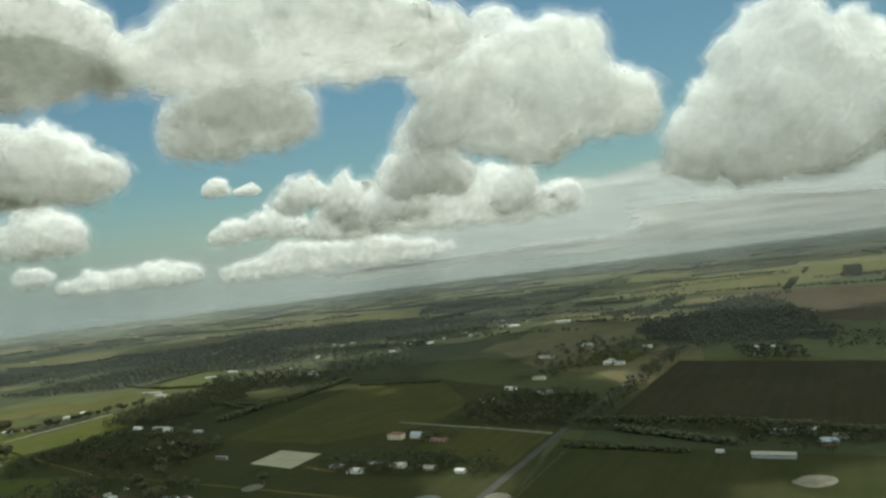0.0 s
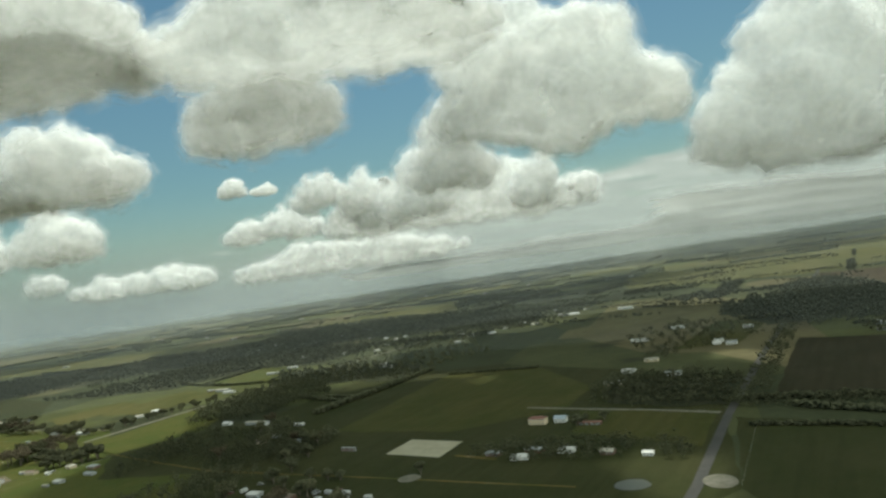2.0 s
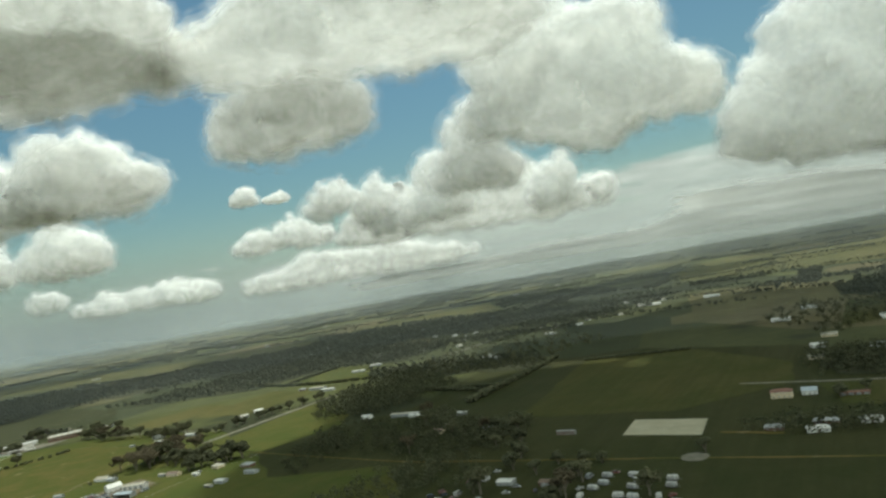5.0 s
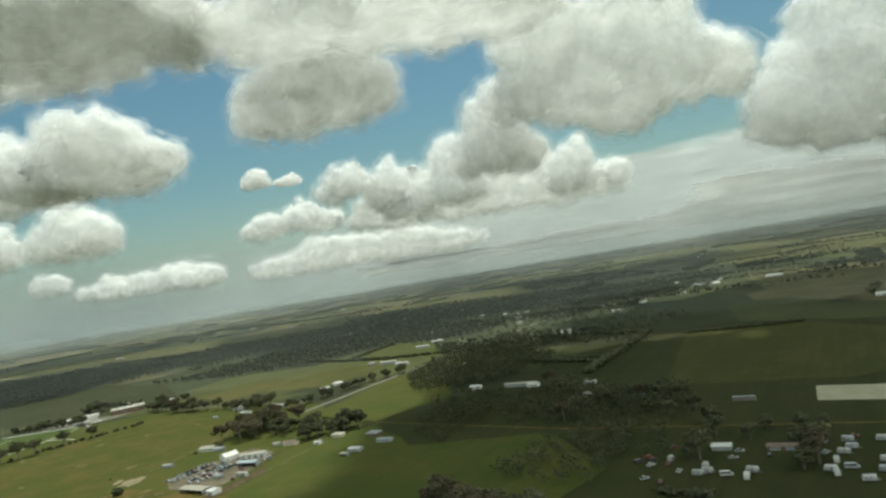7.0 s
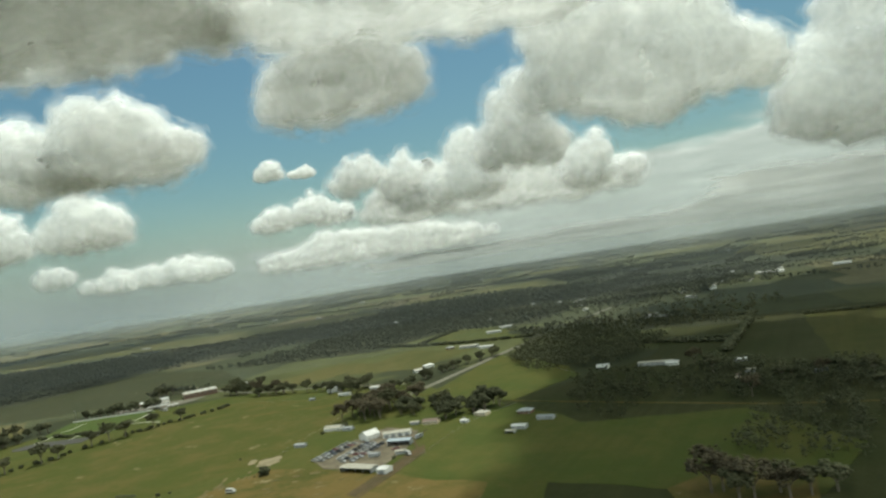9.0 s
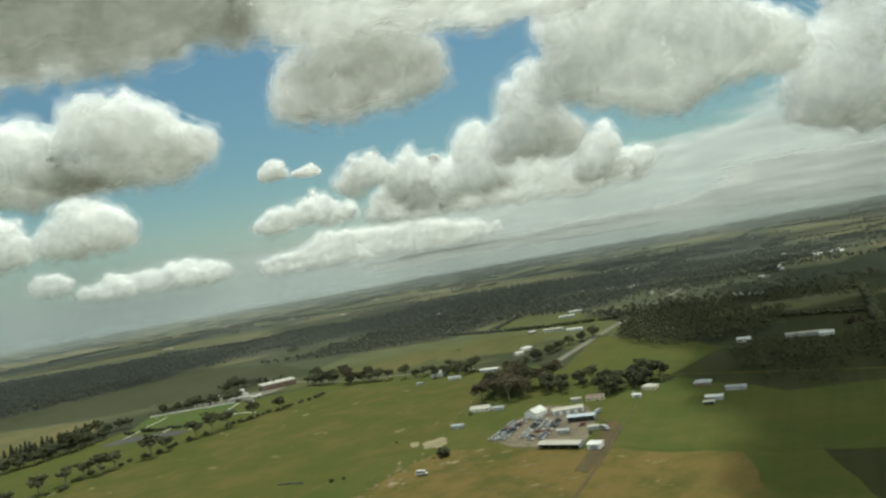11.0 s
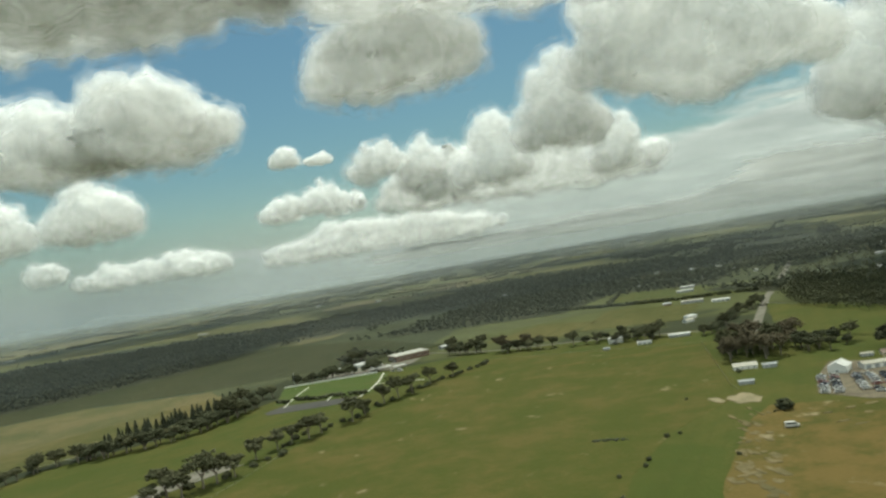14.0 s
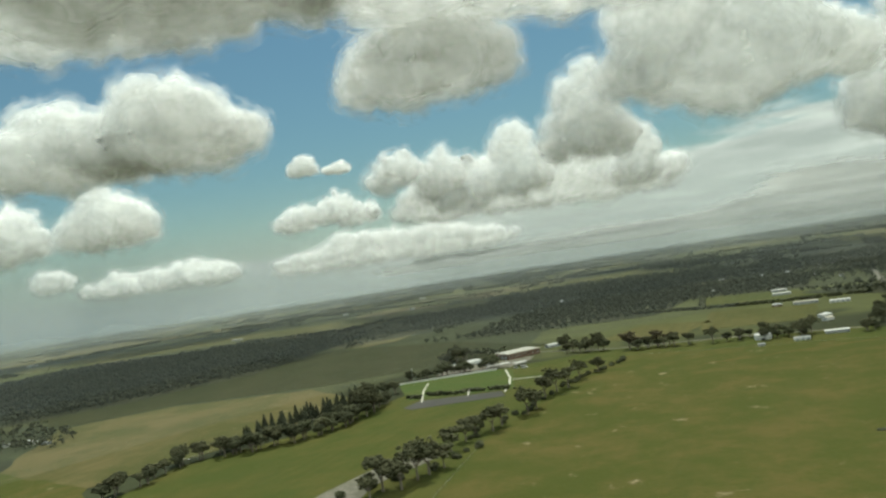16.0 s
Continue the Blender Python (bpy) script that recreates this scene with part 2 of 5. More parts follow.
GULLY = grass("eroded_earth", (0.090, 0.078, 0.036), (0.155, 0.125, 0.066), 8, 0.5, 0.0, 0.05)
MUD = grass("muddy_track", (0.055, 0.050, 0.022), (0.084, 0.060, 0.033), 10, 0.7, 0.3, 0.0)
DIRT = material("bare_dirt", (0.22, 0.18, 0.11), 0.95, other=(0.13, 0.115, 0.06), scale=9, bump=0.1)
GRAVEL = material("grey_gravel", (0.17, 0.155, 0.125), 0.95, other=(0.10, 0.095, 0.065), scale=5, bump=0.08)
SAND = material("arena_sand", (0.31, 0.285, 0.20), 0.95, other=(0.25, 0.23, 0.155), scale=10, bump=0.05)
ASPHALT = material("asphalt", (0.058, 0.055, 0.050), 0.9, other=(0.042, 0.040, 0.036), scale=12, bump=0.03)
CONCRETE = material("pale_concrete", (0.55, 0.53, 0.47), 0.85, other=(0.44, 0.42, 0.36), scale=5)
FARMLAND = farmland("farmland")
YARD_EARTH = material("oily_yard_earth", (0.155, 0.130, 0.085), 0.95, other=(0.075, 0.062, 0.040), scale=7, bump=0.08)
LEAVES = foliage("gum_leaves", (0.084, 0.088, 0.050), (0.160, 0.156, 0.092))
LEAVES_DARK = foliage("dark_leaves", (0.074, 0.080, 0.048), (0.122, 0.124, 0.074))
LEAVES_RUST = foliage("rusty_leaves", (0.092, 0.080, 0.054), (0.165, 0.140, 0.090))
LEAVES_PINE = foliage("pine_needles", (0.066, 0.076, 0.052), (0.116, 0.122, 0.080))
# leaves for far woods, distance haze mixed in as a greyer, paler tone
LEAVES_FAR = foliage("haze_grey_leaves", (0.082, 0.090, 0.064), (0.118, 0.125, 0.088))
# undergrowth with the shade between the crowns put into its dark green
SHADED_UNDERGROWTH = grass("undergrowth", (0.029, 0.035, 0.018), (0.046, 0.046, 0.026), 20, 0.5)
BARK = material("grey_bark", (0.20, 0.17, 0.13), 0.95, other=(0.12, 0.10, 0.08), scale=0.8, bump=0.05)
CLOUD = cloud_material("cloud_core", None, 0.60)
CLOUD_BRIGHT = cloud_material("sunlit_cloud", None, 0.84)
CLOUD_DENSE = cloud_material("dense_cloud", None, 0.26)
# veils from the inside out: the further, the thinner and the more torn
CLOUD_VEILS = [(grow, cloud_material("cloud_veil", thin)) for grow, thin in ((0.03, (0.10, 0.60, 0.50, 110)), (0.065, (0.20, 0.68, 0.42, 90)), (0.10, (0.28, 0.74, 0.36, 80)), (0.14, (0.36, 0.80, 0.30, 70)), (0.18, (0.42, 0.84, 0.26, 60)), (0.23, (0.47, 0.86, 0.22, 52)))]


# ---- building blocks ----
K = 0.62        # metres to one unit of the plan in which places and sizes are given below


def mesh_of(name, verts, faces, mat, smooth=False):
    me = bpy.data.meshes.new(name)
    me.from_pydata([tuple(v) for v in verts], [], [tuple(f) for f in faces])
    me.materials.append(mat)
    if smooth:
        me.polygons.foreach_set("use_smooth", [True] * len(me.polygons))
    me.update()
    return me


def part(name, bm, mat, parent, label=""):
    """Links a bmesh, or a ready mesh, as one mesh object under a thing or a part."""
    if isinstance(bm, bmesh.types.BMesh):
        me = bpy.data.meshes.new(name)
        bm.to_mesh(me)
        bm.free()
        me.materials.append(mat)
    else:
        me = bm
    ob = new(name, me)
    ob.parent = parent
    return tagged(ob, label)


def thing(name, label, category, group="", at=(0, 0, 0), turn=0.0):
    ob = new(name)
    ob.empty_display_size = 0.5
    ob.matrix_basis = pose(*at, 0, 0, turn)
    return tagged(ob, label, category, group)


def box(bm, x0, x1, y0, y1, z0, z1, taper=0.0):
    v = [bm.verts.new(p) for p in ((x0, y0, z0), (x1, y0, z0), (x1, y1, z0), (x0, y1, z0),
         (x0 + taper, y0 + taper, z1), (x1 - taper, y0 + taper, z1), (x1 - taper, y1 - taper, z1), (x0 + taper, y1 - taper, z1))]
    for f in ((3, 2, 1, 0), (4, 5, 6, 7), (0, 1, 5, 4), (1, 2, 6, 5), (2, 3, 7, 6), (3, 0, 4, 7)):
        bm.faces.new([v[i] for i in f])
    return v


def a_box(x0, x1, y0, y1, z0, z1, taper=0.0):
    bm = bmesh.new()
    box(bm, x0, x1, y0, y1, z0, z1, taper)
    return bm


def solid(outline, y0, y1, axis="y"):
    """A bar with the given outline (x, z), drawn out from y0 to y1."""
    bm = bmesh.new()
    a = [bm.verts.new((x, y0, z)) for x, z in outline]
    b = [bm.verts.new((x, y1, z)) for x, z in outline]
    bm.faces.new(a)
    bm.faces.new(b[::-1])
    for i in range(len(a)):
        j = (i + 1) % len(a)
        bm.faces.new((a[j], a[i], b[i], b[j]))
    bmesh.ops.recalc_face_normals(bm, faces=bm.faces[:])
    return bm


def patch(name, corners, mat, label, z=0.10, rough_edge=5.0, category="field", kind="structure"):
    """A piece of ground that lies on the earth: its border wanders a little, as worn or grown edges do."""
    edge = []
    corners = [(K * x, K * y) for x, y in corners]
    rough_edge, z = K * rough_edge, K * z
    for i, (x, y) in enumerate(corners):
        x2, y2 = corners[(i + 1) % len(corners)]
        length = math.hypot(x2 - x, y2 - y)
        steps = max(1, int(length / 8))
        for k in range(steps):
            f = k / steps
            px, py = x + (x2 - x) * f, y + (y2 - y) * f
            wander = rough_edge * noise.noise(Vector((px / 17, py / 17, 3.1)))
            edge.append((px + wander, py + wander * 0.6))
    bm = bmesh.new()
    top = [bm.verts.new((x, y, z)) for x, y in edge]
    low = [bm.verts.new((x, y, -0.3)) for x, y in edge]
    bm.faces.new(top)
    for i in range(len(top)):
        j = (i + 1) % len(top)
        bm.faces.new((top[j], top[i], low[i], low[j]))
    bmesh.ops.triangulate(bm, faces=[f for f in bm.faces if len(f.verts) > 4])
    bmesh.ops.recalc_face_normals(bm, faces=bm.faces[:])
    me = bpy.data.meshes.new(name)
    bm.to_mesh(me)
    bm.free()
    me.materials.append(mat)
    return tagged(new(name, me), label, category, kind=kind)


LIFT = iter(range(200))


def blob(name, x, y, rx, ry, mat, label, ragged, category="dirt"):
    """A roundish patch of bare ground with a ragged border."""
    corners = []
    for k in range(28):
        a = math.tau * k / 28
        f = 1 + ragged * (noise.noise(Vector((1.3 * math.cos(a) + x, 1.3 * math.sin(a) + y, 0.5))) + 0.5 * noise.noise(Vector((4 * math.cos(a) + y, 4 * math.sin(a) + x, 2.5))))
        corners.append((x + rx * f * math.cos(a), y + ry * f * math.sin(a)))
    return patch(name, corners, mat, label, 0.20 + 0.010 * (next(LIFT) % 18), 0.0, category)


def strip(name, points, width, mat, label, z=0.16, category="road", kind="structure"):
    """A road or path of even width along a line."""
    left, right = [], []
    for i, (x, y) in enumerate(points):
        x0, y0 = points[max(0, i - 1)]
        x1, y1 = points[min(len(points) - 1, i + 1)]
        d = math.hypot(x1 - x0, y1 - y0)
        nx, ny = -(y1 - y0) / d * width / 2, (x1 - x0) / d * width / 2
        left.append((x + nx, y + ny))
        right.append((x - nx, y - ny))
    return patch(name, left + right[::-1], mat, label, z, 0.5, category, kind)


def inside(x, y, corners):
    odd = False
    for (x0, y0), (x1, y1) in zip(corners, corners[1:] + corners[:1]):
        if (y0 > y) != (y1 > y) and x < (x1 - x0) * (y - y0) / (y1 - y0) + x0:
            odd = not odd
    return odd


# ---- the ground ----
def make_ground():
    verts, faces = [], []
    rings = [0, 300, 700, 1300, 2200, 3500, 5200, 9000, 20000]
    for r in rings[1:]:
        for k in range(64):
            a = math.tau * k / 64
            verts.append((r * math.cos(a) - 200, r * math.sin(a) + 450, 0))
    verts.append((-200, 450, 0))
    c = len(verts) - 1
    for k in range(64):
        j = (k + 1) % 64
        faces.append((c, k, j))
        for i in range(len(rings) - 2):
            faces.append((i * 64 + k, (i + 1) * 64 + k, (i + 1) * 64 + j, i * 64 + j))
    return tagged(new("ground", mesh_of("ground", verts, faces, FARMLAND)), "wide flat farmland of green and brown paddocks", "ground", kind="structure")


make_ground()
patch("field", [(-640, 560), (-545, 700), (-330, 830), (-250, 1000), (-60, 960), (120, 690), (20, 400), (-150, 300), (-420, 430)], PADDOCK_SHADED, "green grazing paddocks between the farms, darkened as cloud shade", 0.06)
patch("field", [(-1160, 690), (-900, 1000), (-740, 1015), (-560, 910), (-480, 745), (-480, 540), (-520, 380), (-1010, 380)], PASTURE_FRESH, "green pasture round the wrecking yard", 0.08)
patch("field", [(-240, 690), (-130, 930), (-20, 880), (10, 720), (-30, 640), (-130, 620)], PASTURE, "wide green paddock beyond the riding arena", 0.10)
patch("field", [(-960, 600), (-905, 745), (-805, 905), (-745, 958), (-590, 850), (-642, 682), (-700, 638), (-738, 590), (-830, 380), (-1010, 460)], PASTURE_WIDE, "broad olive grazed paddock with dry patches", 0.12)
patch("field", [(-715, 556), (-666, 632), (-642, 652), (-604, 628), (-568, 600), (-508, 553), (-560, 380), (-812, 380)], PASTURE_DRY, "dry brownish paddock below the wrecking yard", 0.14)
patch("field", [(-512, 685), (-557, 598), (-506, 554), (-380, 470), (-330, 520), (-345, 610), (-440, 640), (-470, 730)], PASTURE_FRESH, "fresh green paddock beside the farm track", 0.16)
patch("field", [(-549, 800), (-452, 1000), (-402, 850), (-404, 800), (-473, 738), (-512, 770)], PASTURE_FRESH, "bright green paddock along the country road", 0.16)
patch("field", [(-552, 1225), (-487, 1370), (-399, 1278), (-396, 1125), (-481, 1160)], PASTURE_FRESH, "bright green strip paddock between tree belts", 0.14)
patch("field", [(-640, 1040), (-565, 1180), (-480, 1090), (-548, 990)], PADDOCK_GOLD, "pale yellow-green paddock near the farmhouse", 0.12)
patch("field", [(-740, 1080), (-660, 1160), (-600, 1100), (-680, 1010)], PADDOCK_GOLD, "yellowish mown paddock", 0.12)
patch("field", [(-1125, 735), (-1100, 815), (-1035, 850), (-975, 880), (-950, 925), (-870, 880), (-905, 790), (-960, 720), (-1000, 660)], PASTURE_FRESH, "green paddock between the pine row and the gum trees", 0.16)
patch("field", [(-1308, 1091), (-1204, 1125), (-1045, 1076), (-985, 960), (-1050, 870), (-1110, 830), (-1150, 800), (-1260, 900)], STRAW, "dry straw-coloured paddock behind the pine row", 0.12)
patch("field", [(-1310, 1100), (-1550, 1420), (-1050, 1500), (-870, 1320), (-780, 1130), (-900, 1100), (-1040, 1090), (-1204, 1135)], PADDOCK_SHADED, "green paddock darkened as cloud shade before the dark wood", 0.10)
patch("field", [(-1150, 800), (-1260, 900), (-1400, 1000), (-1600, 900), (-1300, 600), (-1120, 700)], PASTURE_WIDE, "dull green paddock beyond the gum trees", 0.115)
patch("lawn", [(-953, 1010), (-858, 1002), (-846, 985), (-862, 892), (-946, 915)], LAWN, "watered green lawn before the depot", 0.20, 1.0, "lawn")
patch("parking_lot", [(-950, 888), (-936, 906), (-872, 890), (-872, 868), (-944, 876)], ASPHALT, "grey asphalt parking lot below the lawn", 0.24, 0.6, "parking lot")
patch("forecourt", [(-912, 1064), (-838, 1052), (-812, 1056), (-822, 1030), (-846, 1004), (-860, 1014), (-914, 1022)], GRAVEL, "grey gravel forecourt round the depot", 0.22, 0.8, "forecourt")
patch("gravel_track", [(-1010, 664), (-992, 698), (-956, 740), (-930, 730), (-966, 697), (-980, 655)], GRAVEL, "grey gravel track beside the gum trees", 0.26, 1.5, "track")
patch("yard", [(-616, 655), (-598, 684), (-570, 716), (-545, 690), (-553, 642), (-570, 608), (-604, 630)], YARD_EARTH, "bare gravel ground of the wrecking yard", 0.22, 1.5, "yard")
patch("dirt_patch", [(-562, 612), (-548, 640), (-541, 648), (-541, 628), (-560, 594), (-578, 565), (-582, 572)], MUD, "reddish muddy track beside the sheds", 0.24, 2.5, "dirt")
patch("riding_arena", [(-182, 578), (-163, 613), (-122, 581), (-140, 546)], SAND, "pale sand riding arena in the green paddock", 0.30, 0.6, "arena")
blob("round_pen", -160, 506, 8, 8, GRAVEL, "grey round gravel yard below the arena", 0.06)
blob("round_pen", 14, 415, 9, 11, GRAVEL, "grey round gravel yard by the road", 0.06)
blob("pond", -30, 429, 10, 9, WATER, "small dull grey farm pond", 0.15, "pond")
blob("dirt_patch", 189, 378, 12, 10, GRAVEL, "grey gravelly ground by the farm", 0.15)
blob("dirt_patch", -646, 671, 9, 12, DIRT, "bare sandy earth in the paddock", 0.5)
blob("dirt_patch", -660, 677, 3, 6, DIRT, "bare sandy earth in the paddock", 0.5)
gully = random.Random(8)
for k in range(64):
    f = gully.random()
    blob("dirt_patch", -657 - 48 * f + gully.gauss(0, 4), 648 - 100 * f + gully.gauss(0, 6), gully.uniform(0.5, 1.5) * (0.6 + f), gully.uniform(1, 4.5), GULLY, "bare eroded earth showing through the grass", 0.6)
for k in range(26):
    blob("dirt_patch", gully.uniform(-640, -575), gully.uniform(535, 625), gully.uniform(0.8, 3.4), gully.uniform(0.5, 1.3), GULLY, "worn bare spot in the dry paddock", 0.6)
patch("field", [(20, 400), (74, 535), (140, 470), (250, 400), (180, 250), (20, 300)], PADDOCK_SHADED, "green paddock beside the straight road", 0.12)
patch("field", [(128, 585), (265, 815), (420, 672), (640, 480), (480, 300), (290, 460)], SOIL_DARK, "dark brown ploughed field beside the road", 0.12)
patch("field", [(-20, 628), (70, 560), (30, 480), (-40, 560)], PASTURE, "green paddock at the road corner", 0.12)
patch("field", [(140, 860), (270, 1060), (330, 1010), (215, 850)], PASTURE, "green paddock near the houses", 0.12)
patch("field", [(730, 1620), (915, 1435), (1100, 1200), (600, 900), (510, 1135)], SOIL, "brown ploughed field far off", 0.12)
patch("field", [(411, 2071), (510, 2494), (868, 3095), (1250, 3000), (1829, 2871), (1400, 2000), (1219, 1760), (732, 1640)], PADDOCK_GOLD, "sunlit yellow-green paddock far off", 0.12)
patch("field", [(870, 2950), (980, 3100), (1900, 3080), (1850, 2880), (1300, 2750)], STUBBLE, "tan stubble strip far off", 0.2)
patch("field", [(-640, 2390), (-600, 2700), (-97, 2757), (-90, 2250)], PADDOCK_GOLD, "sunlit yellow-green rise far off", 0.12)
patch("field", [(-2300, 2400), (-1750, 2330), (-1000, 2080), (-500, 2100), (-560, 2370), (-1200, 2500), (-1900, 2800)], PADDOCK_GOLD, "long straw-green paddock behind the wood", 0.12)
patch("field", [(-900, 2900), (-860, 3100), (-300, 3150), (-260, 2930)], STUBBLE, "long pale stubble field far off", 0.12)
patch("field", [(-2900, 3500), (-2700, 3900), (-1500, 3600), (-1600, 3300)], STUBBLE, "pale stubble field near the horizon", 0.12)
patch("field", [(-1100, 3500), (-1000, 3850), (300, 3900), (200, 3500)], PADDOCK_GOLD, "pale green field near the horizon", 0.12)
patch("field", [(600, 3500), (700, 4100), (2600, 4000), (2300, 3500)], PADDOCK_GOLD, "pale field near the horizon", 0.12)

patch("field", [(-430, 505), (-405, 515), (-370, 500), (-385, 465), (-435, 475)], PASTURE_DRY, "dry brown corner of the paddock", 0.18, 8.0)
strip("road", [(-70, 300), (0, 412), (73, 545), (193, 748), (395, 1075), (593, 1396), (800, 1740)], 6.5, ASPHALT, "straight grey sealed country road")
strip("road", [(70, 553), (30, 592), (-12, 626), (-60, 668)], 4.5, GRAVEL, "narrow gravel side road")
strip("road", [(-556, 836), (-518, 896), (-433, 1035), (-336, 1178), (-225, 1345), (-40, 1640)], 8.0, GRAVEL, "straight pale gravel country road")
strip("road", [(-720, 862), (-551, 838), (-505, 770), (-420, 690), (-330, 610), (-181, 517), (-60, 440)], 2.4, PASTURE_DRY, "narrow worn lane between the farms")
strip("track", [(-540, 690), (-548, 660), (-545, 640), (-556, 600), (-600, 520)], 1.8, MUD, "worn dirt farm track", 0.28, "track")
strip("track", [(-880, 1180), (-800, 1075), (-740, 1010), (-640, 960), (-560, 900)], 4.0, GRAVEL, "pale gravel lane past the depot", 0.2, "track")
for line, wide in (([(-935, 899), (-932, 945), (-926, 987)], 1.3), ([(-898, 896), (-894, 928)], 1.3), ([(-870, 886), (-862, 912), (-856, 945), (-852, 994)], 1.5)):
    strip("footpath", line, wide, CONCRETE, "narrow pale concrete footpath across the lawn", 0.28, "path")
strip("driveway", [(-856, 935), (-830, 925), (-815, 912)], 1.3, CONCRETE, "pale concrete path to the tree line", 0.28, "path")
strip("driveway", [(-128, 545), (-112, 530), (-100, 520)], 4.0, PASTURE_DRY, "worn driveway by the riding arena", 0.2, "track")


# ---- clouds ----
scene.cycles.transparent_max_bounces = 64
# sheets that stand in for haze: radius, density, height
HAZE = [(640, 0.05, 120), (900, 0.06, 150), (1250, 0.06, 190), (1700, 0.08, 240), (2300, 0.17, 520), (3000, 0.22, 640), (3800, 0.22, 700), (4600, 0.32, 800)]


def cloud(label, at, size, seed, lumps=26, flat=1.2, core=None):
    """A cumulus: a flat base, heaped billows above, and thin ragged veils round it. size: half width, half depth, height."""
    rng = random.Random(seed)
    sx, sy, sz = size
    bm = bmesh.new()
    for i in range(lumps):
        a, d = rng.uniform(0, math.tau), math.sqrt(rng.uniform(0, 1))
        height = sz * (1 - 0.75 * d ** 1.8) * rng.uniform(0.6, 1.0)
        r = min(height * rng.uniform(0.42, 0.6), 0.55 * sy)
        px, py = math.cos(a) * d * max(sx - r * flat, 0.2 * sx), math.sin(a) * d * max(sy - r * flat, 0.2 * sy)
        lift = rng.uniform(0.15 * r, max(0.2 * r, height - r))
        bmesh.ops.create_icosphere(bm, subdivisions=3, radius=r, matrix=Matrix.Translation((px, py, lift)) @ Matrix.Diagonal((flat, flat, 0.9, 1)))
        for _ in range(3):
            b, e = rng.uniform(0, math.tau), rng.uniform(0.0, 1.3)
            q = Vector((math.cos(b) * math.cos(e), math.sin(b) * math.cos(e), math.sin(e))) * r
            bmesh.ops.create_icosphere(bm, subdivisions=2, radius=r * rng.uniform(0.25, 0.5), matrix=Matrix.Translation((px + q.x, py + q.y, lift + q.z)))
    low = -0.06 * sz
    for v in bm.verts:
        if v.co.z < low:
            v.co.z = low + (v.co.z - low) * 0.2
    me = bpy.data.meshes.new("cloud")
    bm.to_mesh(me)
    bm.free()
    raw = new("billow", me)
    raw.matrix_basis = Matrix.Translation(at)
    remesh = raw.modifiers.new("skin", "REMESH")
    remesh.mode, remesh.voxel_size, remesh.use_smooth_shade = "VOXEL", max(7.0, (sx * sy * sz) ** (1 / 3) * 0.08), True
    for scale, strength in ((0.50, 0.34), (0.20, 0.17), (0.09, 0.06)):
        key = round(scale * sz)
        if key not in BILLOWS:
            BILLOWS[key] = bpy.data.textures.new("billow", "CLOUDS")
            BILLOWS[key].noise_scale, BILLOWS[key].noise_depth = key, 2
        bend = raw.modifiers.new("billow", "DISPLACE")
        bend.texture, bend.texture_coords, bend.strength, bend.mid_level = BILLOWS[key], "GLOBAL", strength * sz, 0.5
    bpy.context.view_layer.update()
    skin = bpy.data.meshes.new_from_object(raw.evaluated_get(bpy.context.evaluated_depsgraph_get()))
    bpy.data.objects.remove(raw)
    # only the body itself: loose crumbs of the skin fall away
    ends = np.empty(2 * len(skin.edges), np.int64)
    skin.edges.foreach_get("vertices", ends)
    ends, body = ends.reshape(-1, 2), np.arange(len(skin.vertices))
    while True:
        low = np.minimum(body[ends[:, 0]], body[ends[:, 1]])
        if (body[ends[:, 0]] == body[ends[:, 1]]).all():
            break
        for side in (0, 1):
            np.minimum.at(body, body[ends[:, side]], low)
            np.minimum.at(body, ends[:, side], low)
        body = body[body]
    main = np.bincount(body).argmax()
    if (body != main).any():
        bm = bmesh.new()
        bm.from_mesh(skin)
        bm.verts.ensure_lookup_table()
        bmesh.ops.delete(bm, geom=[bm.verts[int(i)] for i in np.nonzero(body != main)[0]], context="VERTS")
        bm.to_mesh(skin)
        bm.free()
    top = thing("cloud", label, "cloud", "cumulus clouds", at)
    n = len(skin.vertices)
    co, out = np.empty(3 * n, np.float32), np.empty(3 * n, np.float32)
    skin.vertices.foreach_get("co", co)
    skin.vertex_normals.foreach_get("vector", out)
    reach = min(sz, 190)
    for name, mat, grow in [("billow", core or CLOUD, -0.05)] + [("veil", mat, grow) for grow, mat in CLOUD_VEILS]:
        layer = skin.copy()
        layer.vertices.foreach_set("co", co + out * np.float32((grow - 0.04) * reach))
        layer.materials.clear()
        layer.materials.append(mat)
        layer.update()
        ob = new(name, layer)
        ob.parent = top
        if name == "veil":
            tagged(ob, kind="stuff")
    return top


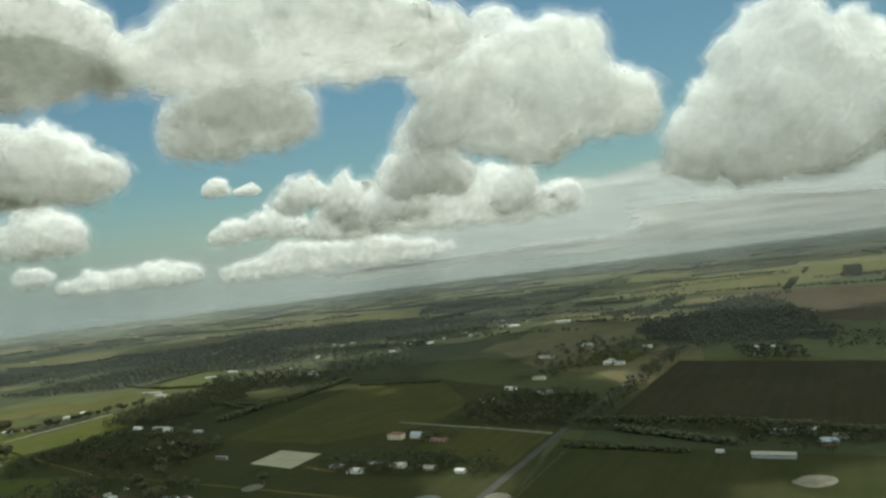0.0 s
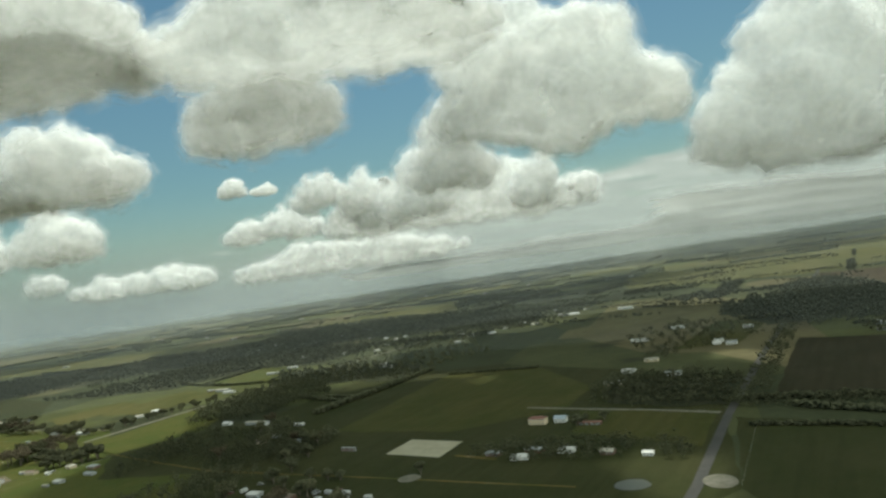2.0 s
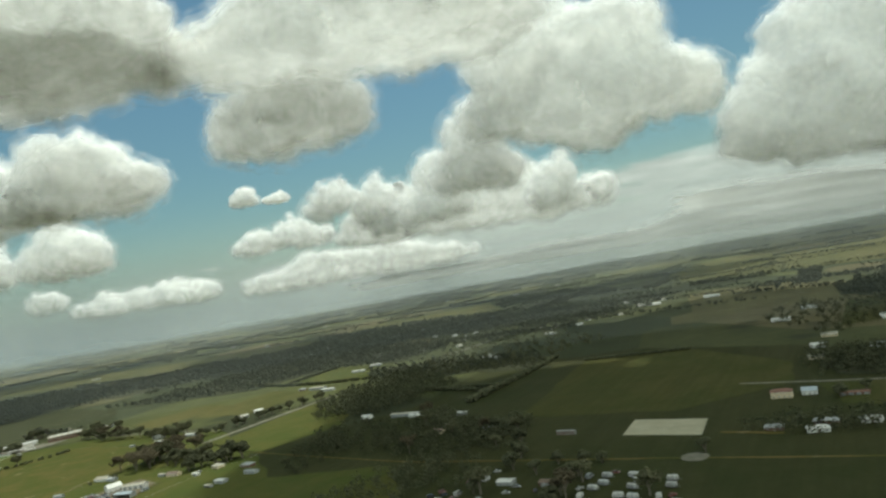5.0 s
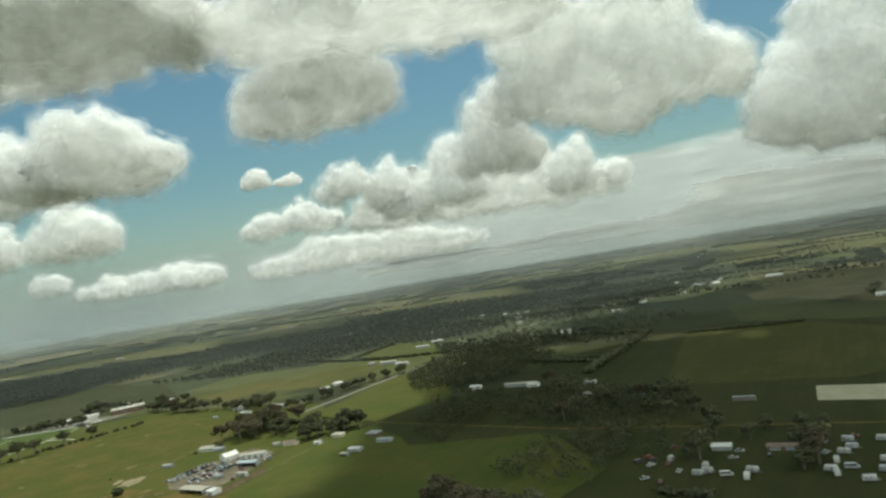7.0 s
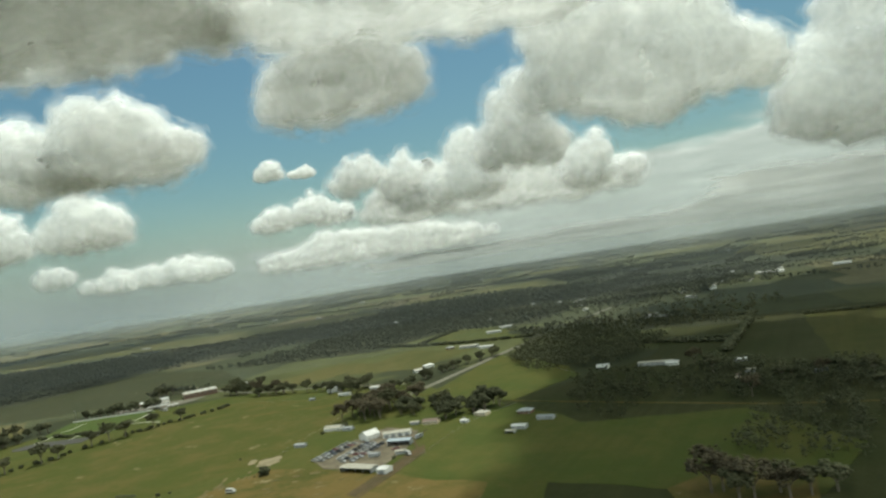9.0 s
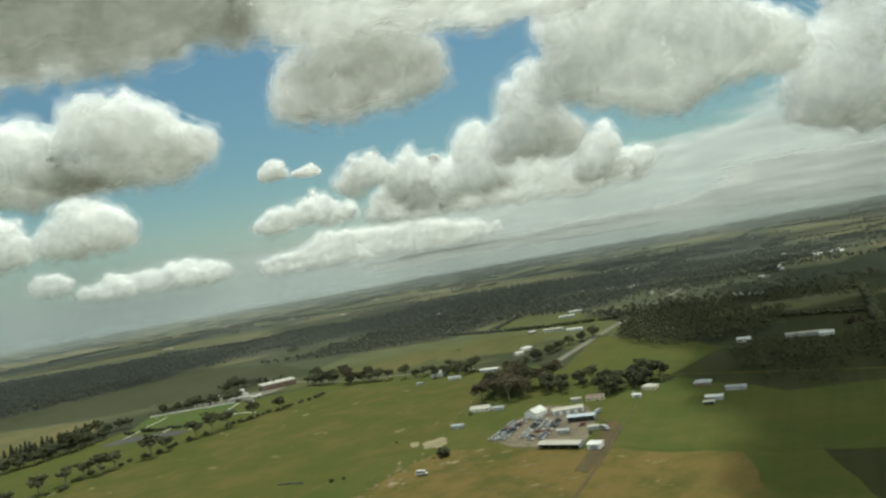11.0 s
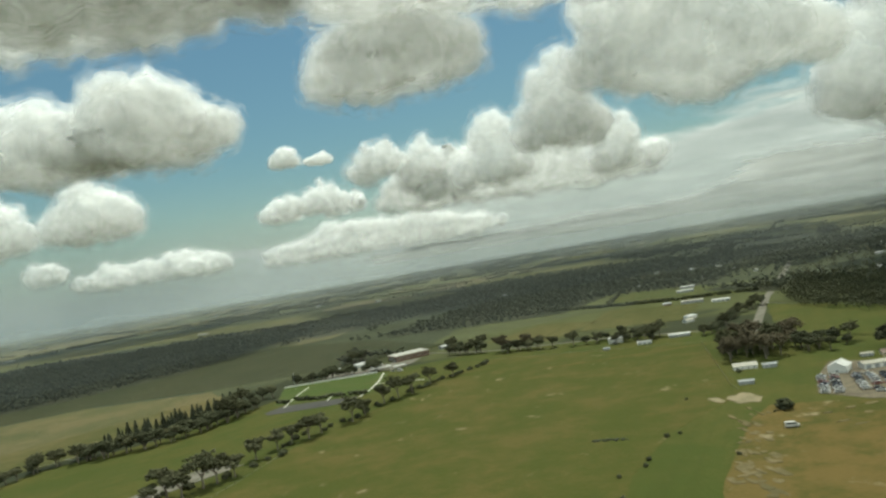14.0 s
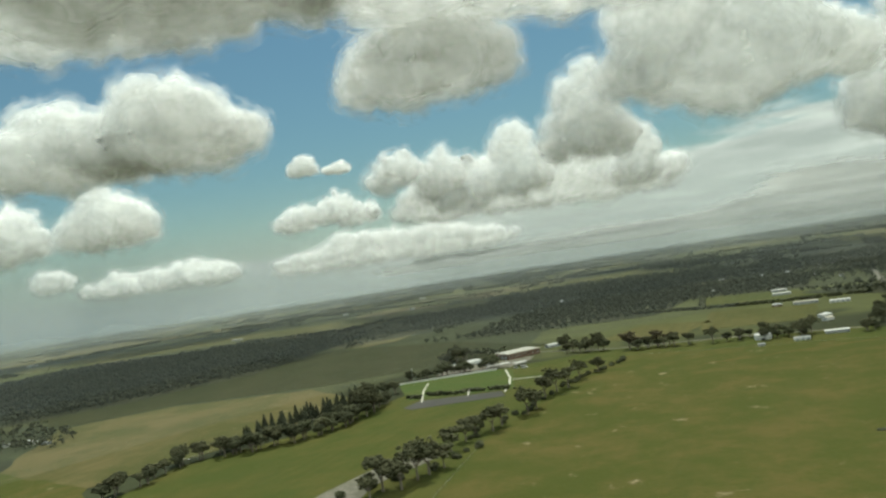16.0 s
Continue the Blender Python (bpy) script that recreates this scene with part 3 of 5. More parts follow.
def deck(label, corners, z, seed, mats, step=60.0, rise=12.0, gap=16.0, sink=0.0):
    """A broad layer of cloud: sheets one over the other with uneven undersides and torn borders."""
    top = thing("cloud", label, "cloud", "cloud layers", (0, 0, z))
    xs, ys = [c[0] for c in corners], [c[1] for c in corners]
    for k, mat in enumerate(mats):
        index, verts, faces = {}, [], []
        for i in range(int((max(xs) - min(xs)) / step) + 2):
            for j in range(int((max(ys) - min(ys)) / step) + 2):
                x, y = min(xs) + i * step, min(ys) + j * step
                tear = 260 * noise.fractal(Vector((x / 420, y / 420, seed + 0.3 * k)), 1.0, 2.0, 4)
                if inside(x + tear, y + 0.7 * tear, corners):
                    index[i, j] = len(verts)
                    lift = rise * noise.fractal(Vector((x / 300, y / 300, seed)), 1.0, 2.0, 4)
                    verts.append((x, y, k * gap + lift - sink * max(0.0, math.hypot(x + 290, y - 100) - 1500)))
        for i, j in index:
            ring = [(i, j), (i + 1, j), (i + 1, j + 1), (i, j + 1)]
            if all(c in index for c in ring):
                faces.append([index[c] for c in ring])
        ob = new("cloud_sheet", mesh_of("cloud_sheet", verts, faces, mat, True))
        ob.parent = top
    return top


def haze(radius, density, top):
    """A curved translucent sheet that stands in for haze before the horizon."""
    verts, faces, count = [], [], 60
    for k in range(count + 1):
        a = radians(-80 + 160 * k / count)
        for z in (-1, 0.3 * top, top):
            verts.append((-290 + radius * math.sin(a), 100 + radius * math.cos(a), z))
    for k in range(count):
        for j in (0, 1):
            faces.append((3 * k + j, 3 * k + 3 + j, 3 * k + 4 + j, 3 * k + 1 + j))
    return tagged(new("haze", mesh_of("haze", verts, faces, haze_material("haze_sheet", density, top), True)), "thin pale sheet painted as haze over the distant farmland", "haze", kind="stuff")


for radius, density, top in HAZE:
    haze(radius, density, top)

BILLOWS = {}
cloud("wide white cumulus with a grey flat base", (-1054, 1873, 442), (239, 179, 246), 3, 36)
cloud("pale cumulus beside a larger one", (-1310, 1935, 440), (290, 185, 235), 4, 26)
cloud("low white cumulus with a bright top", (-1576, 2757, 372), (222, 166, 199), 5, 22)
cloud("low grey cumulus heap far off", (-2015, 2832, 376), (197, 147, 230), 6, 18)
cloud("round white cumulus with ragged edges", (-456, 1670, 472), (211, 158, 212), 8, 34, core=CLOUD_BRIGHT)
cloud("large bright cumulus with a dark base", (261, 1774, 420), (350, 210, 385), 11, 46, core=CLOUD_BRIGHT)
cloud("tall white cumulus cloud tower", (-10, 2064, 345), (150, 110, 200), 14, 22)
cloud("small bright cumulus head", (325, 2581, 300), (150, 100, 155), 15, 16)
cloud("small bright cumulus head", (-520, 2788, 430), (125, 95, 210), 16, 14)
cloud("small bright cumulus head", (-314, 2814, 390), (130, 95, 225), 17, 14)
cloud("small bright cumulus head", (-124, 2593, 325), (160, 110, 270), 18, 16)
cloud("long heaped bank of white cumulus", (40, 3027, 318), (760, 380, 255), 19, 70, 1.3, CLOUD_BRIGHT)
cloud("small white cumulus puff", (-872, 2796, 512), (66, 50, 78), 20, 22, 1.5)
cloud("faint thin cumulus puff", (-745, 2800, 500), (70, 50, 46), 34, 20, 1.9)
cloud("white cumulus at the edge of the bank", (-871, 3358, 371), (284, 170, 164), 21, 24)
cloud("long flat grey cloud with a bright rim", (-598, 3790, 195), (721, 300, 185), 22, 90, 1.5, core=CLOUD_BRIGHT)
cloud("far white cumulus head", (-2553, 4337, 325), (128, 96, 198), 23, 12)
cloud("long far bank of low cumulus", (-1919, 4321, 239), (529, 240, 180), 24, 50, 1.4)
cloud("tall white cumulus at the edge of the cover", (1180, 2007, 330), (480, 240, 520), 25, 60, 1.3, CLOUD)
cloud("broad grey cloud base", (-986, 1378, 580), (400, 255, 175), 28, 60, 2.2, CLOUD_BRIGHT)
cloud("broad grey cloud base", (-258, 1445, 572), (425, 245, 175), 29, 60, 2.2, CLOUD_BRIGHT)
# next two clouds lie out of view, placed to shade the near paddocks
cloud("broad grey cloud overhead", (230, 800, 570), (490, 430, 80), 31, 90, 3.0, CLOUD_DENSE)
cloud("broad grey cloud overhead", (-110, 640, 575), (190, 270, 70), 33, 50, 3.0, CLOUD_DENSE)
cloud("broad grey cloud overhead", (-853, 1328, 612), (325, 290, 165), 32, 60, 2.4, CLOUD_BRIGHT)

DECK = [deck_material("layer_cloud", 0.12, 0.55, 0.96, 420), deck_material("layer_cloud_upper", 0.25, 0.80, 0.60, 330), deck_material("layer_cloud_ragged", 0.30, 0.85, 0.5, 280)]
deck("broad streaked layer of grey-white cloud", [(640, 2330), (1600, 2330), (1800, 1500), (3200, 1500), (3600, 4700), (-900, 4700), (-700, 4000), (100, 3600), (820, 3450), (850, 2700)], 262, 3.7, DECK, sink=0.055)


# ---- trees, hedges and woods ----
def lay(x, y, turn=0.0, size=1.0, z=0.0):
    """A pose on the plan."""
    return pose(K * x, K * y, K * z, 0, 0, turn) @ Matrix.Scale(K * size, 4)


GOLD = (1 + 5 ** 0.5) / 2
ICO_V = np.array([(-1, GOLD, 0), (1, GOLD, 0), (-1, -GOLD, 0), (1, -GOLD, 0), (0, -1, GOLD), (0, 1, GOLD), (0, -1, -GOLD), (0, 1, -GOLD), (GOLD, 0, -1), (GOLD, 0, 1), (-GOLD, 0, -1), (-GOLD, 0, 1)]) / math.sqrt(1 + GOLD ** 2)
ICO_F = np.array([int(c, 16) for c in "0b505101707a0ab1595b4ba2a7671839434232636838949524b62a867981"]).reshape(20, 3)


def clumps(centres, radii, rng, squash=0.8, rough=0.35):
    """Ragged leaf clumps: vertices and faces of jagged balls at the given places."""
    n = len(centres)
    spin = rng.normal(size=(n, 3, 3))
    spin = np.linalg.qr(spin)[0]
    shape = np.einsum("nij,vj->nvi", spin, ICO_V) * rng.uniform(1 - rough, 1 + rough, (n, 12, 1))
    verts = np.asarray(centres)[:, None, :] + shape * np.asarray(radii)[:, None, None] * np.array([1, 1, squash])
    faces = ICO_F[None] + (np.arange(n) * 12)[:, None, None]
    return verts.reshape(-1, 3), faces.reshape(-1, 3)


def numpy_mesh(name, verts, faces, mat):
    me = bpy.data.meshes.new(name)
    me.vertices.add(len(verts))
    me.vertices.foreach_set("co", np.asarray(verts, np.float32).ravel())
    me.loops.add(len(faces) * 3)
    me.loops.foreach_set("vertex_index", np.asarray(faces, np.int32).ravel())
    me.polygons.add(len(faces))
    me.polygons.foreach_set("loop_start", np.arange(0, len(faces) * 3, 3, dtype=np.int32))
    me.polygons.foreach_set("loop_total", np.full(len(faces), 3, np.int32))
    me.polygons.foreach_set("use_smooth", np.ones(len(faces), bool))
    me.materials.append(mat)
    me.update(calc_edges=True)
    return me


def limb(bm, a, b, ra, rb, sides=6):
    a, b = Vector(a), Vector(b)
    q = (b - a).to_track_quat("Z", "Y")
    rings = []
    for p, r in ((a, ra), (b, rb)):
        rings.append([bm.verts.new(p + q @ Vector((r * math.cos(math.tau * k / sides), r * math.sin(math.tau * k / sides), 0))) for k in range(sides)])
    for k in range(sides):
        j = (k + 1) % sides
        bm.faces.new((rings[0][k], rings[0][j], rings[1][j], rings[1][k]))
    bm.faces.new(rings[1])


def build_tree(kind, seed):
    """One tree at its full size in plan units, at the origin. Kinds: gum, rust, round, pine, shrub."""
    rng = np.random.default_rng(seed)
    words = {"gum": ("tree", "olive-green gum tree with an open ragged crown", "tree"), "rust": ("tree", "gum tree with a brownish rusty crown", "tree"),
             "round": ("tree", "dark dense round-crowned tree", "tree"), "pine": ("pine_tree", "dark narrow pine tree in a row", "tree"), "shrub": ("shrub", "low dark green shrub on the grass", "shrub")}[kind]
    top = thing(words[0], words[1], words[2])
    wood = bmesh.new()
    if kind == "pine":
        height = rng.uniform(11, 14)
        limb(wood, (0, 0, -0.5), (0, 0, height * 0.9), 0.3, 0.05)
        n = 130
        f = rng.uniform(0.10, 1.0, n) ** 0.8
        a = rng.uniform(0, math.tau, n)
        r = (1 - f) * 2.7 * rng.uniform(0.55, 1.05, n) + 0.1
        centres = np.stack([r * np.cos(a), r * np.sin(a), f * height], 1)
        radii = 0.35 + 0.75 * (1 - f)
        leaves = LEAVES_PINE
    elif kind == "shrub":
        n = 60
        d = rng.normal(size=(n, 3))
        d /= np.linalg.norm(d, axis=1)[:, None]
        centres = d * rng.uniform(0.4, 1.0, (n, 1)) * np.array([1.5, 1.5, 0.95]) + np.array([0, 0, 1.0])
        radii = rng.uniform(0.3, 0.55, n)
        limb(wood, (0, 0, -0.3), (0, 0, 1.0), 0.12, 0.06)
        leaves = LEAVES_DARK
    else:
        height = rng.uniform(9, 14) if kind != "round" else rng.uniform(8, 10)
        bole = height * (0.36 if kind != "round" else 0.2)
        limb(wood, (0, 0, -0.5), (0, 0, bole), 0.42, 0.30)
        lobes = []
        for k in range(6 if kind != "round" else 8):
            a, e = math.tau * (k + rng.uniform(-0.3, 0.3)) / 5, rng.uniform(0.35, 1.0)
            reach = height * rng.uniform(0.20, 0.34)
            c = np.array([math.cos(a) * reach, math.sin(a) * reach, bole + (height - bole) * e * 0.72 + 0.6])
            lobes.append((c, height * rng.uniform(0.15, 0.23)))
            limb(wood, (0, 0, bole * rng.uniform(0.7, 1.0)), c, 0.18, 0.05, 5)
        lobes.append((np.array([0, 0, height * 0.80]), height * 0.2))
        centres, radii = [], []
        for c, r in lobes:
            n = 40
            d = rng.normal(size=(n, 3))
            d /= np.linalg.norm(d, axis=1)[:, None]
            centres.append(c + d * r * rng.uniform(0.35, 1.1, (n, 1)) * np.array([1.1, 1.1, 0.75]))
            radii.append(rng.uniform(0.34, 0.80, n) * (1.0 if kind != "round" else 1.15))
        centres, radii = np.concatenate(centres), np.concatenate(radii)
        leaves = {"gum": LEAVES, "rust": LEAVES_RUST, "round": LEAVES_DARK}[kind]
    part("trunk", wood, BARK, top)
    verts, faces = clumps(centres, radii, rng)
    part("crown", numpy_mesh("crown", verts, faces, leaves), leaves, top)
    return top


MASTERS, CHANCE = {}, random.Random(5)


def plant(kind, x, y, size=1.0):
    key = (kind, CHANCE.randrange(4 if kind in ("gum", "round") else 3))
    m = lay(x, y, CHANCE.uniform(0, 360), (1.0 if kind == "shrub" else 1.28) * size * CHANCE.uniform(0.8, 1.2))
    if key in MASTERS:
        return copy_thing(MASTERS[key], m @ Matrix.Scale(1 / MASTERS[key].scale[0], 4))
    top = build_tree(kind, sum(map(ord, kind)) + key[1])
    top.matrix_basis = m
    MASTERS[key] = top
    return top


def row(kinds, line, count, spread=3.0, size=1.0, skip=0.0):
    """Trees along a line, standing unevenly."""
    legs = [math.dist(a, b) for a, b in zip(line, line[1:])]
    for k in range(count):
        s = sum(legs) * (k + CHANCE.uniform(-0.35, 0.35)) / max(1, count - 1)
        s = min(max(s, 0), sum(legs) - 0.01)
        if CHANCE.random() < skip:
            continue
        for (a, b), leg in zip(zip(line, line[1:]), legs):
            if s <= leg:
                break
            s -= leg
        f = s / leg
        plant(CHANCE.choice(kinds), a[0] + (b[0] - a[0]) * f + CHANCE.uniform(-spread, spread), a[1] + (b[1] - a[1]) * f + CHANCE.uniform(-spread, spread), size)


def scatter(corners, count, gap, rng):
    """Places strewn over an area, no two closer than gap."""
    xs, ys = [c[0] for c in corners], [c[1] for c in corners]
    found, tries = [], 0
    grid = {}
    while len(found) < count and tries < count * 30:
        tries += 1
        x, y = rng.uniform(min(xs), max(xs)), rng.uniform(min(ys), max(ys))
        cx, cy = int(x // gap), int(y // gap)
        if inside(x, y, corners) and all(math.dist((x, y), p) >= gap for i in (-1, 0, 1) for j in (-1, 0, 1) for p in grid.get((cx + i, cy + j), ())):
            grid.setdefault((cx, cy), []).append((x, y))
            found.append((x, y))
    return found


def grove(kinds, corners, count, gap=6.0, size=1.0):
    for x, y in scatter(corners, count, gap, CHANCE):
        plant(CHANCE.choice(kinds), x, y, size)


def wood_stuff(name, places, height, mat, label, seed, detail=7):
    """A wood too thick to count its trees: many ragged crowns on short stems, in one mesh."""
    rng = np.random.default_rng(seed)
    places = np.array(places)
    n = len(places)
    tall = height * rng.uniform(0.65, 1.25, n)
    off = rng.normal(size=(n, detail, 3)) * np.array([0.24, 0.24, 0.17]) * tall[:, None, None]
    base = np.concatenate([places, (tall * 0.6)[:, None]], 1)
    centres = (base[:, None, :] + off).reshape(-1, 3)
    centres[:, 2] = np.maximum(centres[:, 2], 0.3 * np.repeat(tall, detail))
    radii = (np.repeat(tall, detail) * rng.uniform(0.26, 0.52, n * detail) / math.sqrt(detail))
    verts, faces = clumps(centres, radii, rng)
    # short stems that carry the crowns
    stem = np.array([(-0.25, -0.2, 0), (0.25, -0.2, 0), (0, 0.28, 0), (0, 0, 1)])
    sv = (np.concatenate([places, np.zeros((n, 1))], 1)[:, None, :] + stem[None] * np.stack([np.ones(n), np.ones(n), tall * 0.75], 1)[:, None, :]).reshape(-1, 3)
    sf = (np.array([(0, 1, 3), (1, 2, 3), (2, 0, 3)])[None] + (np.arange(n) * 4)[:, None, None]).reshape(-1, 3) + len(verts)
    me = numpy_mesh(name, np.concatenate([verts, sv]) * K, np.concatenate([faces, sf]), mat)
    return tagged(new(name, me), label, "wood", kind="stuff")


# trees one by one, round the farms and along the paddocks
row(["gum", "round", "round"], [(-1070, 822), (-1040, 826), (-1007, 843), (-985, 868), (-966, 920)], 34, 5.0, 0.95)
row(["pine"], [(-1062, 850), (-1040, 880), (-1008, 912), (-984, 940)], 34, 2.5, 0.85)
row(["gum", "round"], [(-1000, 885), (-985, 925), (-976, 960), (-958, 965)], 9, 5)
row(["gum", "round"], [(-1126, 764), (-1104, 790), (-1096, 822), (-1080, 838), (-1058, 832)], 16, 5, 0.9)
for x, y in ((-961, 685), (-967, 678), (-952, 682), (-944, 693), (-938, 699), (-930, 706), (-924, 735), (-914, 752), (-907, 764), (-896, 766), (-889, 776), (-869, 794), (-861, 806), (-848, 838), (-837, 849), (-826, 858)):
    plant("gum", x, y, 1.15)
row(["shrub"], [(-980, 686), (-940, 704), (-912, 730), (-906, 770), (-868, 806), (-845, 846)], 26, 4, 1.5)
row(["shrub"], [(-828, 868), (-801, 896), (-775, 918), (-752, 945)], 20, 3, 1.5)
row(["gum", "shrub"], [(-830, 860), (-780, 915)], 5, 4, 0.8)
row(["round"], [(-942, 1016), (-905, 1020), (-862, 1020)], 20, 5, 0.9)
grove(["round", "gum"], [(-915, 1100), (-890, 1140), (-860, 1130), (-885, 1098)], 14, 6, 0.9)
row(["gum", "round"], [(-782, 1034), (-770, 1018), (-752, 1012)], 7, 5, 0.9)
row(["rust", "round", "gum"], [(-735, 990), (-712, 975), (-690, 965)], 12, 7, 0.9)
row(["round", "gum", "shrub"], [(-690, 962), (-660, 948), (-632, 930), (-600, 905), (-575, 880)], 16, 6, 0.75, 0.15)
grove(["rust", "gum", "rust"], [(-612, 750), (-600, 800), (-570, 830), (-545, 800), (-560, 750)], 26, 7, 0.95)
grove(["round", "gum"], [(-568, 745), (-560, 775), (-520, 770), (-530, 740)], 9, 8, 0.85)
grove(["round"], [(-530, 708), (-526, 728), (-506, 736), (-484, 742), (-480, 725), (-510, 714)], 12, 8, 1.15)
row(["round", "gum"], [(-566, 885), (-530, 928), (-500, 962), (-455, 1003)], 22, 5, 0.75)
grove(["round", "gum"], [(-660, 930), (-640, 960), (-590, 930), (-610, 890)], 14, 9, 0.8)
row(["round", "shrub"], [(-30, 572), (-20, 590), (-12, 580)], 6, 4, 0.7)
row(["rust", "rust", "gum"], [(-418, 488), (-400, 476), (-378, 470)], 8, 5, 1.0)
plant("shrub", -643, 639, 2.4)
for x, y in ((-288, 515), (-242, 487), (-227, 502), (-234, 510), (-253, 571), (-261, 547), (-296, 665), (-286, 672), (-318, 726), (-317, 763), (-301, 768), (-284, 512), (-241, 478), (-250, 475), (-227, 513), (-249, 530), (-233, 543), (-219, 534), (-209, 529), (-266, 607), (-246, 644), (-260, 655), (-152, 514), (-269, 662), (-248, 609), (-330, 638), (-201, 463)):
    plant(CHANCE.choice(("round", "round", "gum", "rust")), x, y - 4, 0.9)
grove(["gum", "round"], [(-790, 1082), (-735, 1052), (-728, 1030), (-775, 1046)], 6, 9, 1.0)
for x, y, s in ((-707, 631, 0.9), (-726, 604, 0.9), (-730, 597, 0.8), (-750, 567, 0.8), (-649, 638, 0.6), (-692, 590, 0.6), (-620, 730, 1.2), (-604, 742, 1.6), (-700, 632, 0.8), (-744, 590, 0.7), (-672, 690, 0.7), (-560, 628, 0.8)):
    plant("shrub", x, y, s)


def hedge(line, label="dense dark clipped hedge", high=2.2, wide=1.6, seed=1, leaves=None):
    """A hedge as one thing: a stem row and a leafy body."""
    rng = np.random.default_rng(seed)
    centres, radii = [], []
    for (x0, y0), (x1, y1) in zip(line, line[1:]):
        n = int(math.dist((x0, y0), (x1, y1)) * 2.2)
        f = rng.uniform(0, 1, n)
        centres.append(np.stack([x0 + (x1 - x0) * f + rng.normal(0, wide * 0.35, n), y0 + (y1 - y0) * f + rng.normal(0, wide * 0.35, n), rng.uniform(0.2, 0.9, n) * high], 1))
        radii.append(rng.uniform(0.5, 0.9, n) * wide * 0.7)
    verts, faces = clumps(np.concatenate(centres), np.concatenate(radii), rng)
    return tagged(new("hedge", numpy_mesh("hedge", verts * K, faces, leaves or LEAVES_DARK)), label, "hedge", "hedges")


for i, line in enumerate(([(-946, 928), (-935, 918)], [(-929, 926), (-912, 912)], [(-908, 910), (-899, 908)], [(-895, 912), (-884, 906)], [(-880, 904), (-866, 896)])):
    hedge(line, "dense dark clipped hedge beside the parking lot", 3.0, 3.2, i)
for i, (line, high) in enumerate((([(74, 508), (110, 485), (147, 458)], 3.5), ([(94, 580), (150, 548), (208, 512)], 5.0), ([(208, 512), (272, 446)], 5.0), ([(120, 537), (180, 462)], 5.0), ([(-278, 790), (-215, 890), (-154, 992)], 6.0), ([(-290, 901), (-238, 858)], 4.0),
                                  ([(-255, 1089), (-200, 1040), (-154, 992)], 4.0), ([(-343, 949), (-248, 838)], 4.0), ([(295, 1036), (390, 955), (486, 870)], 6.0), ([(-484, 1162), (-560, 1225), (-620, 1300)], 4.5), ([(-484, 1162), (-396, 1120)], 4.0), ([(-552, 1225), (-487, 1372)], 4.5), ([(-20, 880), (-130, 930)], 3.5))):
    hedge(line, "tall uneven hedgerow between two paddocks", high, high * 0.75, 20 + i)

hedge([(-740, 645), (-732, 643), (-724, 638)], "low scrub along a dry ditch", 0.35, 1.6, 51, LEAVES_FAR)
hedge([(-318, 472), (-299, 457)], "dense dark hedge beside the vehicle camp", 3.0, 3.0, 53)

# woods and belts beyond counting
WOODS = random.Random(11)
wood_stuff("thicket", scatter([(-339, 560), (-337, 590), (-317, 613), (-292, 603), (-278, 571), (-292, 527), (-315, 532)], 20, 9, WOODS), 9, LEAVES_DARK, "dark thicket of gum trees below the lane", 23, 34)
wood_stuff("woodland", scatter([(-5, 640), (29, 600), (66, 580), (122, 690), (55, 765), (8, 705)], 90, 7, WOODS), 9, LEAVES_DARK, "dark garden wood round the roadside houses", 21, 26)
wood_stuff("woodland", scatter([(-310, 690), (-236, 645), (-300, 598), (-336, 640), (-358, 666)], 26, 10, WOODS), 10, LEAVES_DARK, "dark dense wood beside the lane", 22, 34)
patch("undergrowth", [(-1420, 1190), (-1290, 1230), (-1150, 1330), (-1085, 1520), (-1010, 1720), (-1100, 1800), (-1400, 1990), (-1750, 2100), (-1900, 1800)], SHADED_UNDERGROWTH, "leaf litter and scrub darkened as shade beneath the trees", 0.16, 14.0, "undergrowth")
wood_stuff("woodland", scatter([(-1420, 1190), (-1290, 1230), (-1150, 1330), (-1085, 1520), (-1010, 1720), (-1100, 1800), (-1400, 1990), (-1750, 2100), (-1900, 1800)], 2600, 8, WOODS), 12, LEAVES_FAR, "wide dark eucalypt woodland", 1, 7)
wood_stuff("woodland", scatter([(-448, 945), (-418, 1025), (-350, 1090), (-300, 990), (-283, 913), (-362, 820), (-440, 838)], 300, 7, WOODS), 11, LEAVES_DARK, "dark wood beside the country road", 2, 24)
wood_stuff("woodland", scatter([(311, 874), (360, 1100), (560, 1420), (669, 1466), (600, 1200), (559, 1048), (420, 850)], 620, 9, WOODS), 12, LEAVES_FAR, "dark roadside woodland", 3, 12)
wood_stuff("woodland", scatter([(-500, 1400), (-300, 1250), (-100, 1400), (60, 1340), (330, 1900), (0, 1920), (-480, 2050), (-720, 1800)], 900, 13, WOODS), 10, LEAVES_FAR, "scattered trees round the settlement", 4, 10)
wood_stuff("woodland", scatter([(-340, 1110), (-250, 1100), (-150, 1000), (-60, 1080), (-100, 1380), (-300, 1240)], 120, 15, WOODS), 9, LEAVES, "scattered gum trees over rough pasture", 5, 16)
wood_stuff("woodland", scatter([(90, 800), (260, 880), (300, 1020), (230, 1100), (120, 1000)], 110, 11, WOODS), 9, LEAVES_DARK, "garden trees between scattered houses", 6, 18)
wood_stuff("woodland", scatter([(80, 560), (300, 920), (318, 910), (100, 552)], 100, 5, WOODS), 8, LEAVES_DARK, "dark trees along the straight road", 7, 20)
